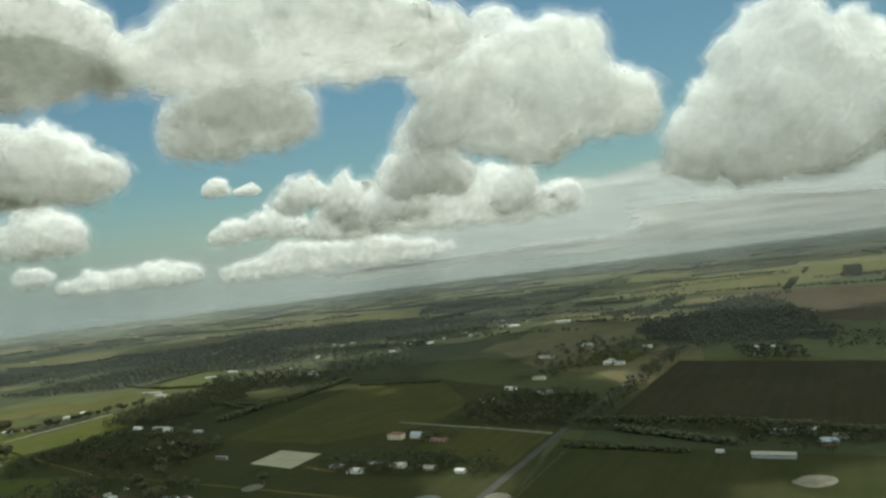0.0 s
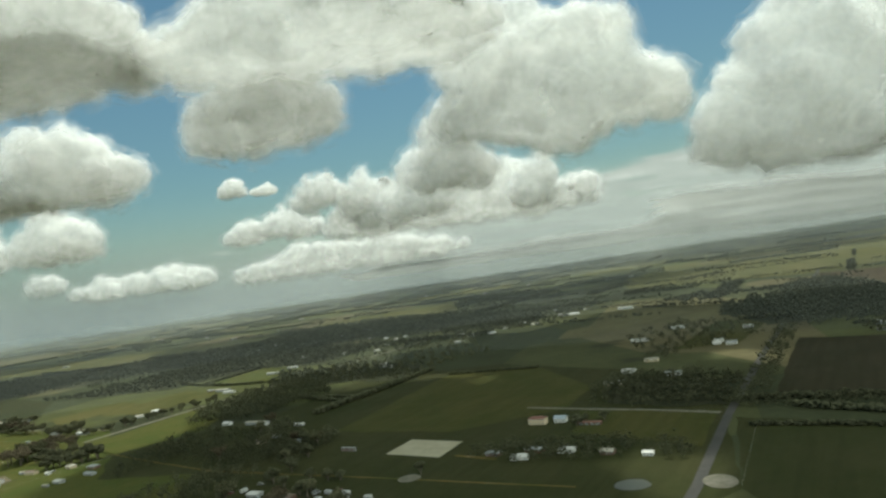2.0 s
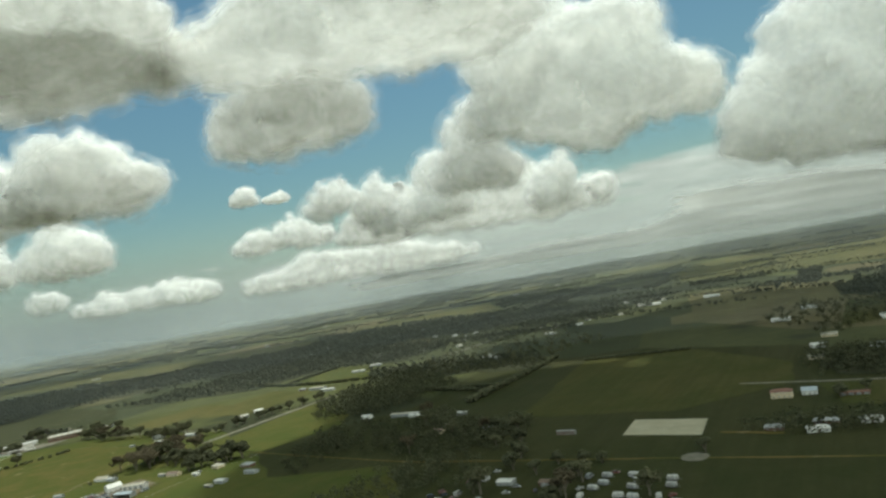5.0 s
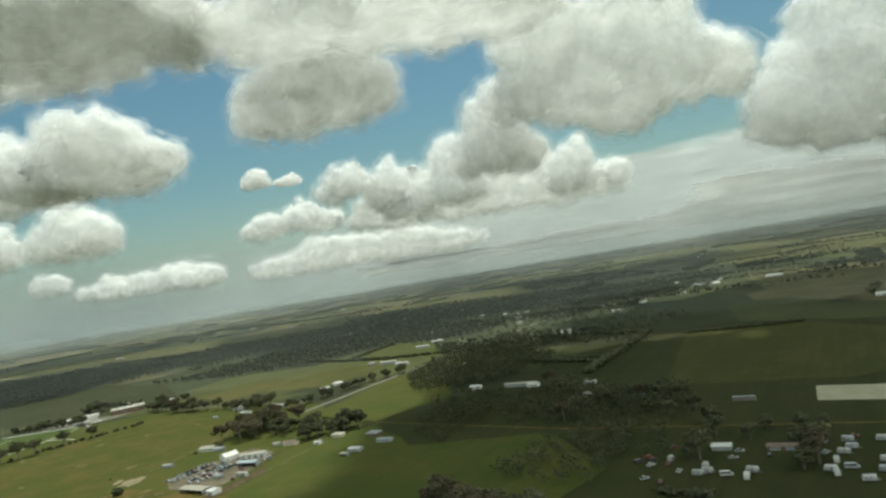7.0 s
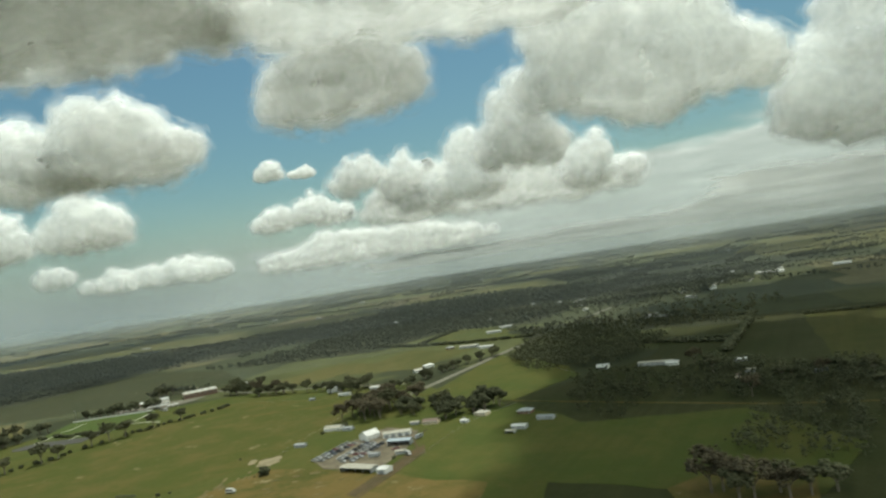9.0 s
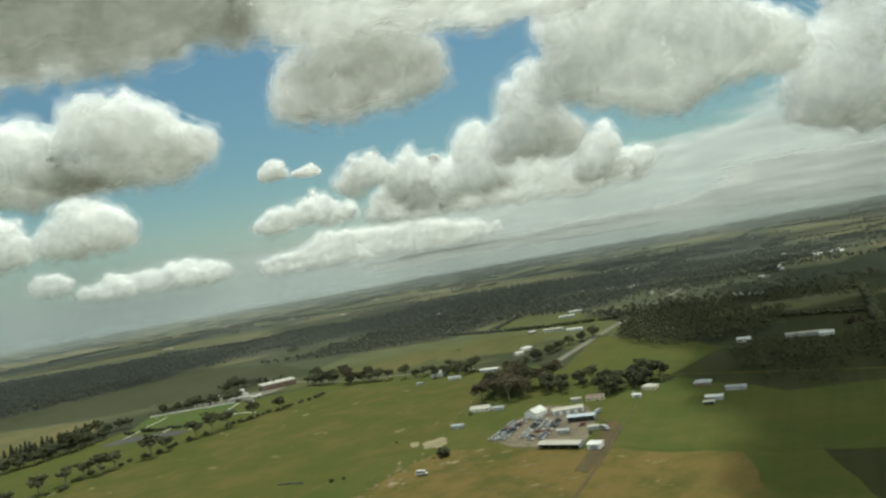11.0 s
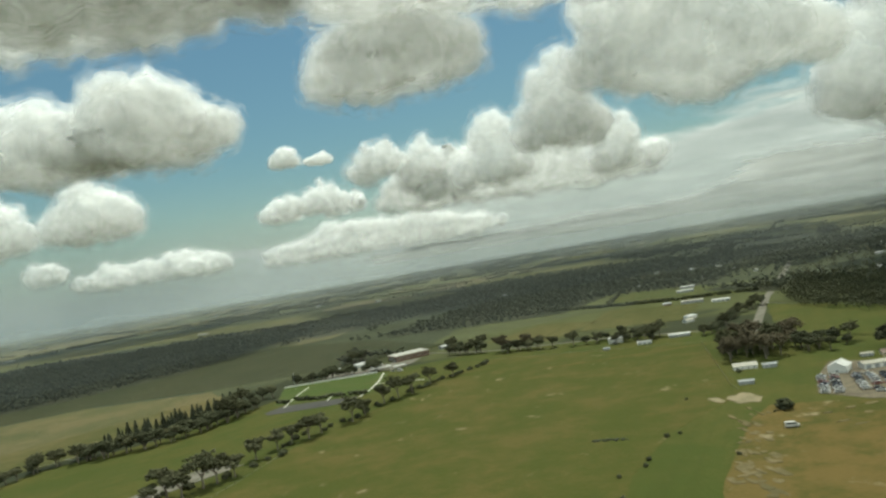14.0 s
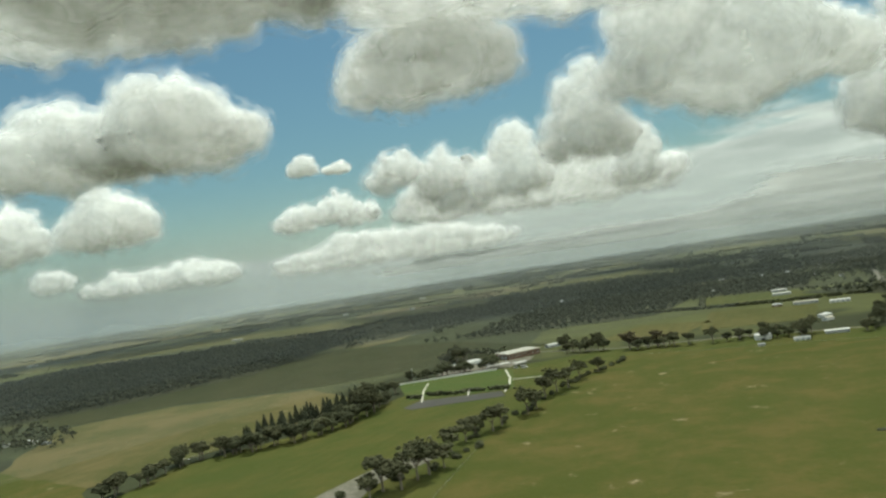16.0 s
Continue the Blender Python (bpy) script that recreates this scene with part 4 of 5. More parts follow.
wood_stuff("woodland", scatter([(330, 760), (345, 850), (400, 830), (370, 715)], 46, 9, WOODS), 10, LEAVES_DARK, "dark trees round a far farm", 8, 8)
wood_stuff("woodland", scatter([(420, 760), (470, 880), (900, 560), (820, 480)], 420, 12, WOODS), 9, LEAVES_DARK, "rough scrub beyond the brown field", 9, 6)
wood_stuff("woodland", scatter([(-1420, 1160), (-1330, 1010), (-1240, 960), (-1250, 1010), (-1340, 1130)], 60, 9, WOODS), 9, LEAVES_DARK, "trees round the far farmstead", 10, 7)


WOODLANDS = (
    ("dark tree belt behind the roadside paddock", [(82, 558), (191, 488), (257, 421), (267, 436), (201, 512), (102, 567)], 90, 4.5, 7.5, 16),
    ("long dark wood across the fields", [(-132, 1501), (66, 1475), (73, 1612), (-147, 1708)], 260, 9, 11, 7),
    ("dark wood below a pale rise", [(-608, 1977), (-149, 1953), (-55, 2081), (-387, 2400), (-700, 2400)], 620, 13, 11, 5),
    ("dark trees round a bright paddock", [(-374, 1043), (-249, 988), (-166, 928), (-201, 1042), (-390, 1150)], 120, 9, 9, 12),
    ("dark shady trees over rough ground", [(-427, 731), (-399, 792), (-297, 727), (-240, 640), (-262, 610), (-330, 640), (-390, 660)], 90, 8, 9, 22),
    ("dense dark garden trees behind the cream house", [(2, 640), (34, 727), (137, 661), (82, 570)], 130, 6, 9, 18),
    ("dark belt of trees between farms", [(-404, 1084), (-286, 1059), (-169, 982), (-172, 1063), (-298, 1200), (-420, 1230)], 150, 10, 9, 9),
    ("dark belt of trees beside the far houses", [(304, 1125), (406, 1029), (468, 1122), (357, 1231)], 190, 8, 10, 9),
    ("long dark belt of eucalypts", [(-919, 1620), (-611, 1773), (-360, 1686), (22, 1448), (131, 1691), (-325, 1970), (-632, 2200), (-878, 1947)], 1500, 11, 10, 6),
    ("broad dark wood behind the farms", [(-855, 1339), (-716, 1277), (-609, 1240), (-497, 1390), (-370, 1290), (-280, 1421), (-513, 1800), (-770, 1504)], 900, 10, 10, 8),
    ("dark trees beside the lane", [(-357, 660), (-324, 674), (-241, 637), (-274, 588), (-345, 627)], 26, 10, 9, 26),
    ("dark trees at the paddock's corner", [(-434, 717), (-398, 740), (-381, 671), (-417, 627), (-437, 668)], 40, 9, 8, 26),
    ("wood beside the brown field", [(312, 1111), (433, 1299), (591, 1336), (515, 918), (460, 835), (383, 931), (295, 947)], 520, 11, 11, 8),
    ("dark scrubby trees beside the camp", [(-282, 645), (-235, 654), (-254, 590), (-272, 588)], 22, 8, 8, 26),
    ("dark garden trees behind the cottages", [(-119, 543), (-95, 505), (-53, 490), (18, 456), (21, 492), (-56, 540)], 60, 6, 8, 26),
    ("dark garden trees by the farmhouse", [(-304, 769), (-268, 700), (-229, 660), (-240, 645), (-320, 720)], 24, 8, 9, 26),
    ("dark trees at the shaded end of the paddock", [(-384, 535), (-351, 586), (-300, 584), (-320, 530), (-350, 490)], 34, 8, 9, 30),
    ("dark trees round the roadside farm", [(182, 458), (203, 496), (250, 462), (225, 420)], 36, 8, 8, 20))
for i, (label, corners, count, gap, tall, detail) in enumerate(WOODLANDS):
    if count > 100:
        # dark sheet fills the gaps between crowns as painted shade
        patch("undergrowth", corners, SHADED_UNDERGROWTH, "leaf litter and scrub darkened as shade beneath the trees", 0.17 + 0.004 * i, 14.0, "undergrowth")
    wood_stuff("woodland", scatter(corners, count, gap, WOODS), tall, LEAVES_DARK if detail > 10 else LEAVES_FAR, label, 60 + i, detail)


def far_rows(count, near, far, seed):
    """Belts of trees along the far paddock borders, running with and across the roads."""
    rng = random.Random(seed)
    places = []
    for _ in range(count):
        d, a = math.sqrt(rng.uniform(near ** 2, far ** 2)), rng.gauss(0.0, 0.50)
        x, y = -350 + d * math.sin(a), 200 + d * math.cos(a)
        turn = radians(rng.choice((59, 59, -31, -31, -31, rng.uniform(-60, 90))))
        length, deep = rng.uniform(90, 420), rng.choice((1, 1, 2, 5))
        for k in range(int(length / 9)):
            for j in range(deep):
                s, o = k * 9 + rng.uniform(-4, 4), j * 9 + rng.uniform(-3, 3)
                places.append((x + s * math.cos(turn) - o * math.sin(turn), y + s * math.sin(turn) + o * math.cos(turn)))
    return places


def clear_of(places, corners):
    return [p for p in places if not any(inside(*p, c) for c in corners)]


OPEN = [[(-640, 2390), (-600, 2700), (-97, 2757), (-90, 2250)], [(-1310, 1100), (-1550, 1420), (-1050, 1500), (-870, 1320), (-780, 1130)], [(-2300, 2400), (-1000, 2080), (-500, 2100), (-560, 2370), (-1900, 2800)]]
wood_stuff("tree_belts", clear_of(far_rows(120, 1250, 2400, 1), OPEN), 9, LEAVES_FAR, "haze-grey tree belts along far paddocks", 12, 5)
wood_stuff("tree_belts", clear_of(far_rows(170, 2400, 4300, 2), OPEN), 10, LEAVES_FAR, "haze-grey tree belts towards the horizon", 13, 3)
wood_stuff("tree_belts", far_rows(170, 4300, 7600, 3), 12, LEAVES_FAR, "thin haze-grey tree belts at the horizon", 14, 2)


# ---- buildings ----
ROOF_WHITE = material("white_roof_sheet", (0.56, 0.56, 0.53), 0.5, other=(0.44, 0.43, 0.40), scale=4)
ROOF_PALE = material("pale_roof_sheet", (0.36, 0.34, 0.28), 0.55, other=(0.27, 0.25, 0.20), scale=4)
ROOF_GREY = material("grey_roof_sheet", (0.30, 0.31, 0.31), 0.5, other=(0.22, 0.23, 0.23), scale=4)
ROOF_BLUE = material("blue_grey_roof_sheet", (0.27, 0.32, 0.36), 0.5, other=(0.33, 0.37, 0.40), scale=3)
ROOF_RED = material("red_tile_roof", (0.20, 0.105, 0.08), 0.8, other=(0.155, 0.085, 0.065), scale=2)
ROOF_BROWN = material("brown_tile_roof", (0.18, 0.13, 0.10), 0.8, other=(0.13, 0.10, 0.08), scale=2)
WALL_CREAM = material("cream_render", (0.62, 0.52, 0.36), 0.9, other=(0.54, 0.45, 0.31), scale=3)
WALL_WHITE = material("white_boards", (0.72, 0.71, 0.67), 0.8, other=(0.62, 0.61, 0.57), scale=2)
WALL_BRICK = material("brown_brick_wall", (0.18, 0.115, 0.08), 0.9, other=(0.14, 0.09, 0.065), scale=1)
WALL_GREY = material("grey_sheet_wall", (0.33, 0.34, 0.33), 0.6, other=(0.26, 0.27, 0.26), scale=3)
FRAME = material("white_window_frame", (0.75, 0.75, 0.72), 0.5)
GLASS = material("dark_window_glass", (0.03, 0.035, 0.04), 0.08, spec=0.6)
DOOR = material("painted_door", (0.16, 0.12, 0.09), 0.6)
STEEL = material("galvanised_steel", (0.42, 0.43, 0.43), 0.4, metal=0.6, other=(0.34, 0.34, 0.34), scale=1)
TYRE = material("black_tyre", (0.025, 0.025, 0.025), 0.85)
RIM = material("steel_rim", (0.45, 0.45, 0.46), 0.35, metal=0.8)
LAMP_GLASS = material("lamp_glass", (0.75, 0.74, 0.70), 0.15, spec=0.6)
RED_GLASS = material("red_lamp_glass", (0.35, 0.03, 0.02), 0.2)
PAINTS = {"white": material("white_car_paint", (0.56, 0.56, 0.53), 0.35, spec=0.4, other=(0.40, 0.39, 0.36), scale=1.5, vary=0.45), "silver": material("silver_car_paint", (0.46, 0.47, 0.48), 0.3, metal=0.5),
          "red": material("red_car_paint", (0.17, 0.055, 0.045), 0.28, spec=0.5), "blue": material("blue_car_paint", (0.075, 0.085, 0.11), 0.28, spec=0.5), "dark": material("dark_car_paint", (0.045, 0.045, 0.05), 0.25, spec=0.5)}


def gable(l, w, h, rise):
    """A house body with pointed ends, as one closed solid."""
    bm = solid([(-w / 2, 0), (w / 2, 0), (w / 2, h), (0, h + rise), (-w / 2, h)], -l / 2, l / 2)
    bmesh.ops.rotate(bm, verts=bm.verts[:], matrix=Matrix.Rotation(radians(90), 3, "Z"))
    return bm


def gable_roof(l, w, h, rise, over, thick=0.18):
    run = w / 2 + over
    drop = rise * over / (w / 2)
    bm = solid([(-run, h - drop + 0.02), (0, h + rise + 0.02), (run, h - drop + 0.02), (run, h - drop + thick + 0.02), (0, h + rise + thick + 0.02), (-run, h - drop + thick + 0.02)], -l / 2 - over, l / 2 + over)
    bmesh.ops.rotate(bm, verts=bm.verts[:], matrix=Matrix.Rotation(radians(90), 3, "Z"))
    return bm


def hip_roof(l, w, h, rise, over):
    bm = bmesh.new()
    a, b = l / 2 + over, w / 2 + over
    ridge = max(0.1, (l - w) / 2)
    low = [bm.verts.new(p) for p in ((-a, -b, h), (a, -b, h), (a, b, h), (-a, b, h))]
    eave = [bm.verts.new((v.co.x, v.co.y, h + 0.2)) for v in low]
    r0, r1 = bm.verts.new((-ridge, 0, h + rise)), bm.verts.new((ridge, 0, h + rise))
    bm.faces.new(low[::-1])
    for i in range(4):
        j = (i + 1) % 4
        bm.faces.new((low[i], low[j], eave[j], eave[i]))
    bm.faces.new((eave[0], eave[1], r1, r0))
    bm.faces.new((eave[1], eave[2], r1))
    bm.faces.new((eave[2], eave[3], r0, r1))
    bm.faces.new((eave[3], eave[0], r0))
    return bm


def opening(name, top, x, y, z, wide, high, face, frame_mat, pane_mat):
    """A framed window or door on a wall; face: the side it looks to."""
    d = 0.06
    if face in "sn":
        s = -1 if face == "s" else 1
        f = part(name, a_box(x - wide / 2, x + wide / 2, min(y, y + s * d), max(y, y + s * d), z, z + high), frame_mat, top)
        y1 = y + s * d
        part("pane" if name == "window" else "panel", a_box(x - wide / 2 + 0.1, x + wide / 2 - 0.1, min(y1, y1 + s * 0.02), max(y1, y1 + s * 0.02), z + 0.1, z + high - 0.1), pane_mat, f)
    else:
        s = -1 if face == "w" else 1
        f = part(name, a_box(min(x, x + s * d), max(x, x + s * d), y - wide / 2, y + wide / 2, z, z + high), frame_mat, top)
        x1 = x + s * d
        part("pane" if name == "window" else "panel", a_box(min(x1, x1 + s * 0.02), max(x1, x1 + s * 0.02), y - wide / 2 + 0.1, y + wide / 2 - 0.1, z + 0.1, z + high - 0.1), pane_mat, f)


def house(x, y, turn, l, w, h, label, walls, roofing, shape="gable", rise=None, name="house", windows=3, chimney=False, ground_z=0.0):
    top = tagged(thing(name, label, name.replace("_", " ")), group="farm buildings")
    top.matrix_basis = lay(x, y, turn, 0.74)
    rise = rise or w * 0.24
    if shape == "gable":
        part("wall", gable(l, w, h, rise), walls, top)
        roof = part("roof", gable_roof(l, w, h, rise, 0.5), roofing, top)
        part("ridge_cap", a_box(-l / 2 - 0.5, l / 2 + 0.5, -0.22, 0.22, h + rise + 0.14, h + rise + 0.26), roofing, roof)
    elif shape == "hip":
        part("wall", a_box(-l / 2, l / 2, -w / 2, w / 2, 0, h), walls, top)
        roof = part("roof", hip_roof(l, w, h, rise, 0.6), roofing, top)
    else:
        part("wall", solid_skillion(l, w, h, 0.06 * w), walls, top)
        roof = part("roof", skillion(l, w, h, 0.06 * w), roofing, top)
    if chimney:
        part("chimney", a_box(l * 0.2, l * 0.2 + 0.9, -0.4, 0.4, h + rise * 0.4, h + rise + 0.9), WALL_BRICK, roof)
    if shape != "skillion":
        for s in (-1, 1):
            part("gutter", a_box(-l / 2 - 0.5, l / 2 + 0.5, s * (w / 2 + 0.5) - 0.09, s * (w / 2 + 0.5) + 0.09, h - 0.30, h - 0.14), FRAME, roof)
    for k in range(windows):
        px = -l / 2 + l * (k + 0.5) / windows
        opening("door" if k == windows // 2 else "window", top, px, -w / 2, 0.0 if k == windows // 2 else 0.9, 1.1 if k == windows // 2 else 1.7, 2.1 if k == windows // 2 else 1.2, "s", FRAME, DOOR if k == windows // 2 else GLASS)
        if k != windows // 2:
            opening("window", top, px, w / 2, 0.9, 1.5, 1.2, "n", FRAME, GLASS)
    opening("window", top, -l / 2, 0, 0.9, 1.6, 1.2, "w", FRAME, GLASS)
    return top


def solid_skillion(l, w, h, fall):
    bm = solid([(-w / 2, 0), (w / 2, 0), (w / 2, h), (-w / 2, h - fall)], -l / 2, l / 2)
    bmesh.ops.rotate(bm, verts=bm.verts[:], matrix=Matrix.Rotation(radians(90), 3, "Z"))
    return bm


def skillion(l, w, h, fall):
    bm = solid([(-w / 2 - 0.5, h - fall + 0.02 - 0.03), (w / 2 + 0.5, h + 0.05), (w / 2 + 0.5, h + 0.23), (-w / 2 - 0.5, h - fall + 0.17)], -l / 2 - 0.5, l / 2 + 0.5)
    bmesh.ops.rotate(bm, verts=bm.verts[:], matrix=Matrix.Rotation(radians(90), 3, "Z"))
    return bm


def shed(x, y, turn, l, w, h, label, roofing=ROOF_PALE, walls=WALL_GREY, bays=3, rise=None, open_front=False):
    """A farm shed: sheet walls, a low roof, and bays in front, shut by roller doors or open between posts."""
    top = tagged(thing("shed", label, "shed"), group="farm buildings")
    top.matrix_basis = lay(x, y, turn, 0.74)
    rise = rise or w * 0.10
    roof = part("roof", gable_roof(l, w, h, rise, 0.6), roofing, top)
    part("ridge_cap", a_box(-l / 2 - 0.6, l / 2 + 0.6, -0.25, 0.25, h + rise + 0.15, h + rise + 0.28), roofing, roof)
    if open_front:
        bm = bmesh.new()
        box(bm, -l / 2, l / 2, w / 2 - 0.2, w / 2, 0, h)
        box(bm, -l / 2, -l / 2 + 0.2, -w / 2, w / 2 - 0.2, 0, h)
        box(bm, l / 2 - 0.2, l / 2, -w / 2, w / 2 - 0.2, 0, h)
        part("wall", bm, walls, top)
        for k in range(bays + 1):
            px = -l / 2 + 0.12 + (l - 0.24) * k / bays
            part("post", a_box(px - 0.12, px + 0.12, -w / 2 - 0.02, -w / 2 + 0.22, 0, h), STEEL, top)
    else:
        part("wall", gable(l, w, h, rise), walls, top)
        for k in range(bays):
            px = -l / 2 + l * (k + 0.5) / bays
            opening("roller_door", top, px, -w / 2, 0.0, l / bays * 0.62, h * 0.8, "s", FRAME, ROOF_GREY)
    return top


# the depot behind the lawn
depot = tagged(thing("depot", "large brick depot hall with a pale flat roof", "depot"))
depot.matrix_basis = lay(-826, 1072, 22, 0.78)
part("wall", a_box(-25, 25, -16, 16, 0, 7), WALL_BRICK, depot)
depot_roof = part("roof", a_box(-26, 26, -17, 17, 7.01, 7.7), ROOF_PALE, depot, "pale sheet roof")
for k in range(5):
    part("skylight", a_box(-22 + 10 * k, -19 + 10 * k, -11, 11, 7.71, 7.95), ROOF_WHITE, depot_roof)
for k in range(7):
    opening("window", depot, -21 + 7 * k, -16, 3.2, 4.0, 1.6, "s", FRAME, GLASS)
for k in range(3):
    opening("roller_door", depot, -25, -9 + 9 * k, 0, 5, 4.5, "w", FRAME, ROOF_GREY)
house(-876, 1072, 22, 26, 13, 4.6, "low white depot office beside the brick hall", WALL_WHITE, ROOF_WHITE, "skillion", name="office", windows=5)
house(-862, 1046, 22, 18, 9, 3.8, "low white workshop with a pale roof", WALL_WHITE, ROOF_PALE, "skillion", name="workshop", windows=3)
house(-897, 1058, 22, 14, 8, 3.4, "small brown brick building beside the depot", WALL_BRICK, ROOF_WHITE, "gable", name="outbuilding", windows=3)
shed(-782, 1100, 22, 22, 10, 4, "pale shed behind the brick depot", ROOF_WHITE, WALL_GREY, 4)


def canopy(x, y, turn, l, w, h, label):
    top = tagged(thing("canopy", label, "canopy"))
    top.matrix_basis = lay(x, y, turn)
    part("roof", a_box(-l / 2, l / 2, -w / 2, w / 2, h, h + 0.35), ROOF_WHITE, top)
    for sx in (-1, 0, 1):
        for sy in (-1, 1):
            part("post", a_box(sx * (l / 2 - 0.6) - 0.12, sx * (l / 2 - 0.6) + 0.12, sy * (w / 2 - 0.5) - 0.12, sy * (w / 2 - 0.5) + 0.12, 0, h), STEEL, top)


canopy(-856, 1012, 8, 22, 6, 3.2, "white flat canopy at the edge of the lawn")
canopy(-836, 1006, 20, 12, 6, 3.0, "short white flat canopy beside the depot")
for i in range(12):
    a, b = (-953 + 94 * i / 12, 1009 - 5 * i / 12), (-953 + 94 * (i + 1) / 12, 1009 - 5 * (i + 1) / 12)
    wall = tagged(thing("garden_wall", "low white-painted wall bay along the lawn", "wall", "wall along the lawn"))
    wall.matrix_basis = lay((a[0] + b[0]) / 2, (a[1] + b[1]) / 2, math.degrees(math.atan2(b[1] - a[1], b[0] - a[0])))
    part("wall_panel", a_box(-3.75, 3.75, -0.2, 0.2, 0, 1.3), WALL_WHITE, wall)
    part("pier", a_box(3.4, 4.0, -0.35, 0.35, 0, 1.6), WALL_WHITE, wall)
    part("coping", a_box(-3.75, 3.38, -0.3, 0.3, 1.3, 1.42), CONCRETE, wall)
mast = tagged(thing("light_mast", "tall thin grey light mast beside the lawn", "light mast"))
mast.matrix_basis = lay(-939, 990)
bm = bmesh.new()
limb(bm, (0, 0, -0.3), (0, 0, 15), 0.22, 0.1, 8)
part("pole", bm, STEEL, mast)
part("lamp_head", a_box(-0.9, 0.9, -0.3, 0.3, 15, 15.3), STEEL, mast)

# the wrecking yard
house(-580, 690, 42, 15, 13, 5, "white gabled barn in the wrecking yard", WALL_WHITE, ROOF_WHITE, "gable", 3.2, "barn", 3)
shed(-560, 685, -8, 26, 9, 4.2, "long pale shed joined to the white barn", ROOF_PALE, WALL_WHITE, 4, 1.2)
shed(-557, 660, -22, 22, 9, 4.5, "blue-grey roofed open shed in the wrecking yard", ROOF_BLUE, WALL_GREY, 4, 1.0, True)
shed(-580, 613, -35, 32, 10, 3.8, "long open shed with a pale rusty roof", ROOF_PALE, WALL_GREY, 4, 0.8, True)
shed(-564, 601, -35, 9, 9, 3.8, "small shed with a white roof beside the long shed", ROOF_WHITE, WALL_WHITE, 1, 0.8)
shed(-573, 640, -20, 9, 5, 3, "small grey shed among the cars", ROOF_GREY, WALL_GREY, 2)
shed(-556, 636, -20, 8, 5, 3, "small weathered shed among the cars", ROOF_PALE, WALL_GREY, 2)
house(-536, 706, -20, 16, 8, 3, "long cream cottage behind the wrecking yard", WALL_CREAM, ROOF_BROWN, "gable", None, "house", 4)
shed(-548, 712, -20, 9, 5, 2.8, "low shed beside the cream cottage", ROOF_PALE, WALL_GREY, 2)
house(-498, 706, -40, 13, 9, 3.2, "cream farmhouse with a pale roof beneath dark trees", WALL_CREAM, ROOF_PALE, "hip", None, "house", 3, True)
shed(-512, 692, -30, 7, 5, 2.6, "small white shed beside the track", ROOF_WHITE, WALL_WHITE, 1)
house(-612, 738, -20, 19, 9, 3, "long low farmhouse with a pale roof", WALL_WHITE, ROOF_PALE, "gable", None, "house", 4)
shed(-600, 730, -20, 11, 7, 3, "low grey-roofed shed next to the farmhouse", ROOF_GREY, WALL_GREY, 2)
shed(-631, 700, -20, 11, 6, 2.8, "small grey shed on the grass", ROOF_GREY, WALL_GREY, 2)
# the farms along the lane
house(-637, 925, -20, 17, 10, 5.8, "white two-storey farmhouse with a bright roof", WALL_WHITE, ROOF_WHITE, "hip", None, "house", 4)
shed(-622, 892, -20, 16, 7, 3, "long white-roofed shed by the paddock", ROOF_WHITE, WALL_WHITE, 3)
shed(-588, 898, -25, 24, 8, 3.4, "long white shed at the paddock edge", ROOF_WHITE, WALL_GREY, 4)
shed(-655, 895, -20, 7, 5, 2.6, "small dark shed in the paddock", ROOF_GREY, WALL_GREY, 1)
house(-537, 992, 20, 16, 9, 3.4, "white farmhouse among garden trees", WALL_WHITE, ROOF_WHITE, "hip", None, "house", 4)
house(-549, 969, 20, 13, 8, 3, "white outbuilding near the farmhouse", WALL_WHITE, ROOF_PALE, "gable", None, "house", 3)
shed(-482, 1112, -25, 34, 11, 4, "long pale farm shed", ROOF_PALE, WALL_GREY, 5)
shed(-462, 1080, -25, 26, 9, 3.6, "bright white farm shed by the road", ROOF_WHITE, WALL_WHITE, 4)
house(-507, 1128, -20, 14, 8, 3, "low farmhouse beside long sheds", WALL_BRICK, ROOF_GREY, "hip", None, "house", 3)
shed(-436, 1240, -20, 30, 9, 3.6, "long white poultry shed", ROOF_WHITE, WALL_GREY, 5)
shed(-412, 1288, -20, 26, 9, 3.6, "long white shed by the green paddock", ROOF_WHITE, WALL_GREY, 5)
# the farms under the dark trees
house(-468, 690, -30, 14, 9, 3.2, "grey-roofed farmhouse under trees", WALL_BRICK, ROOF_GREY, "hip", None, "house", 3)
shed(-458, 664, -30, 16, 7, 3, "low grey shed at the wood's edge", ROOF_GREY, WALL_GREY, 3)
shed(-478, 650, -30, 13, 8, 3.2, "pale shed on the paddock edge", ROOF_WHITE, WALL_GREY, 3)
shed(-485, 642, -30, 8, 5, 2.6, "small shed with an open front", ROOF_PALE, WALL_GREY, 2, None, True)
shed(-340, 788, -30, 40, 9, 3.8, "very long pale shed below a row of trees", ROOF_PALE, WALL_GREY, 6)
house(-330, 776, -30, 14, 8, 3, "low white house beside the long shed", WALL_WHITE, ROOF_WHITE, "gable", None, "house", 3)
house(-380, 812, -30, 14, 8, 3, "low white-roofed house among trees", WALL_WHITE, ROOF_WHITE, "gable", None, "house", 3)
shed(-285, 746, -25, 14, 7, 3, "pale shed near the hedgerow", ROOF_WHITE, WALL_GREY, 3)
house(-309, 688, -30, 17, 9, 3, "low house with a brown roof under trees", WALL_CREAM, ROOF_BROWN, "hip", None, "house", 3)
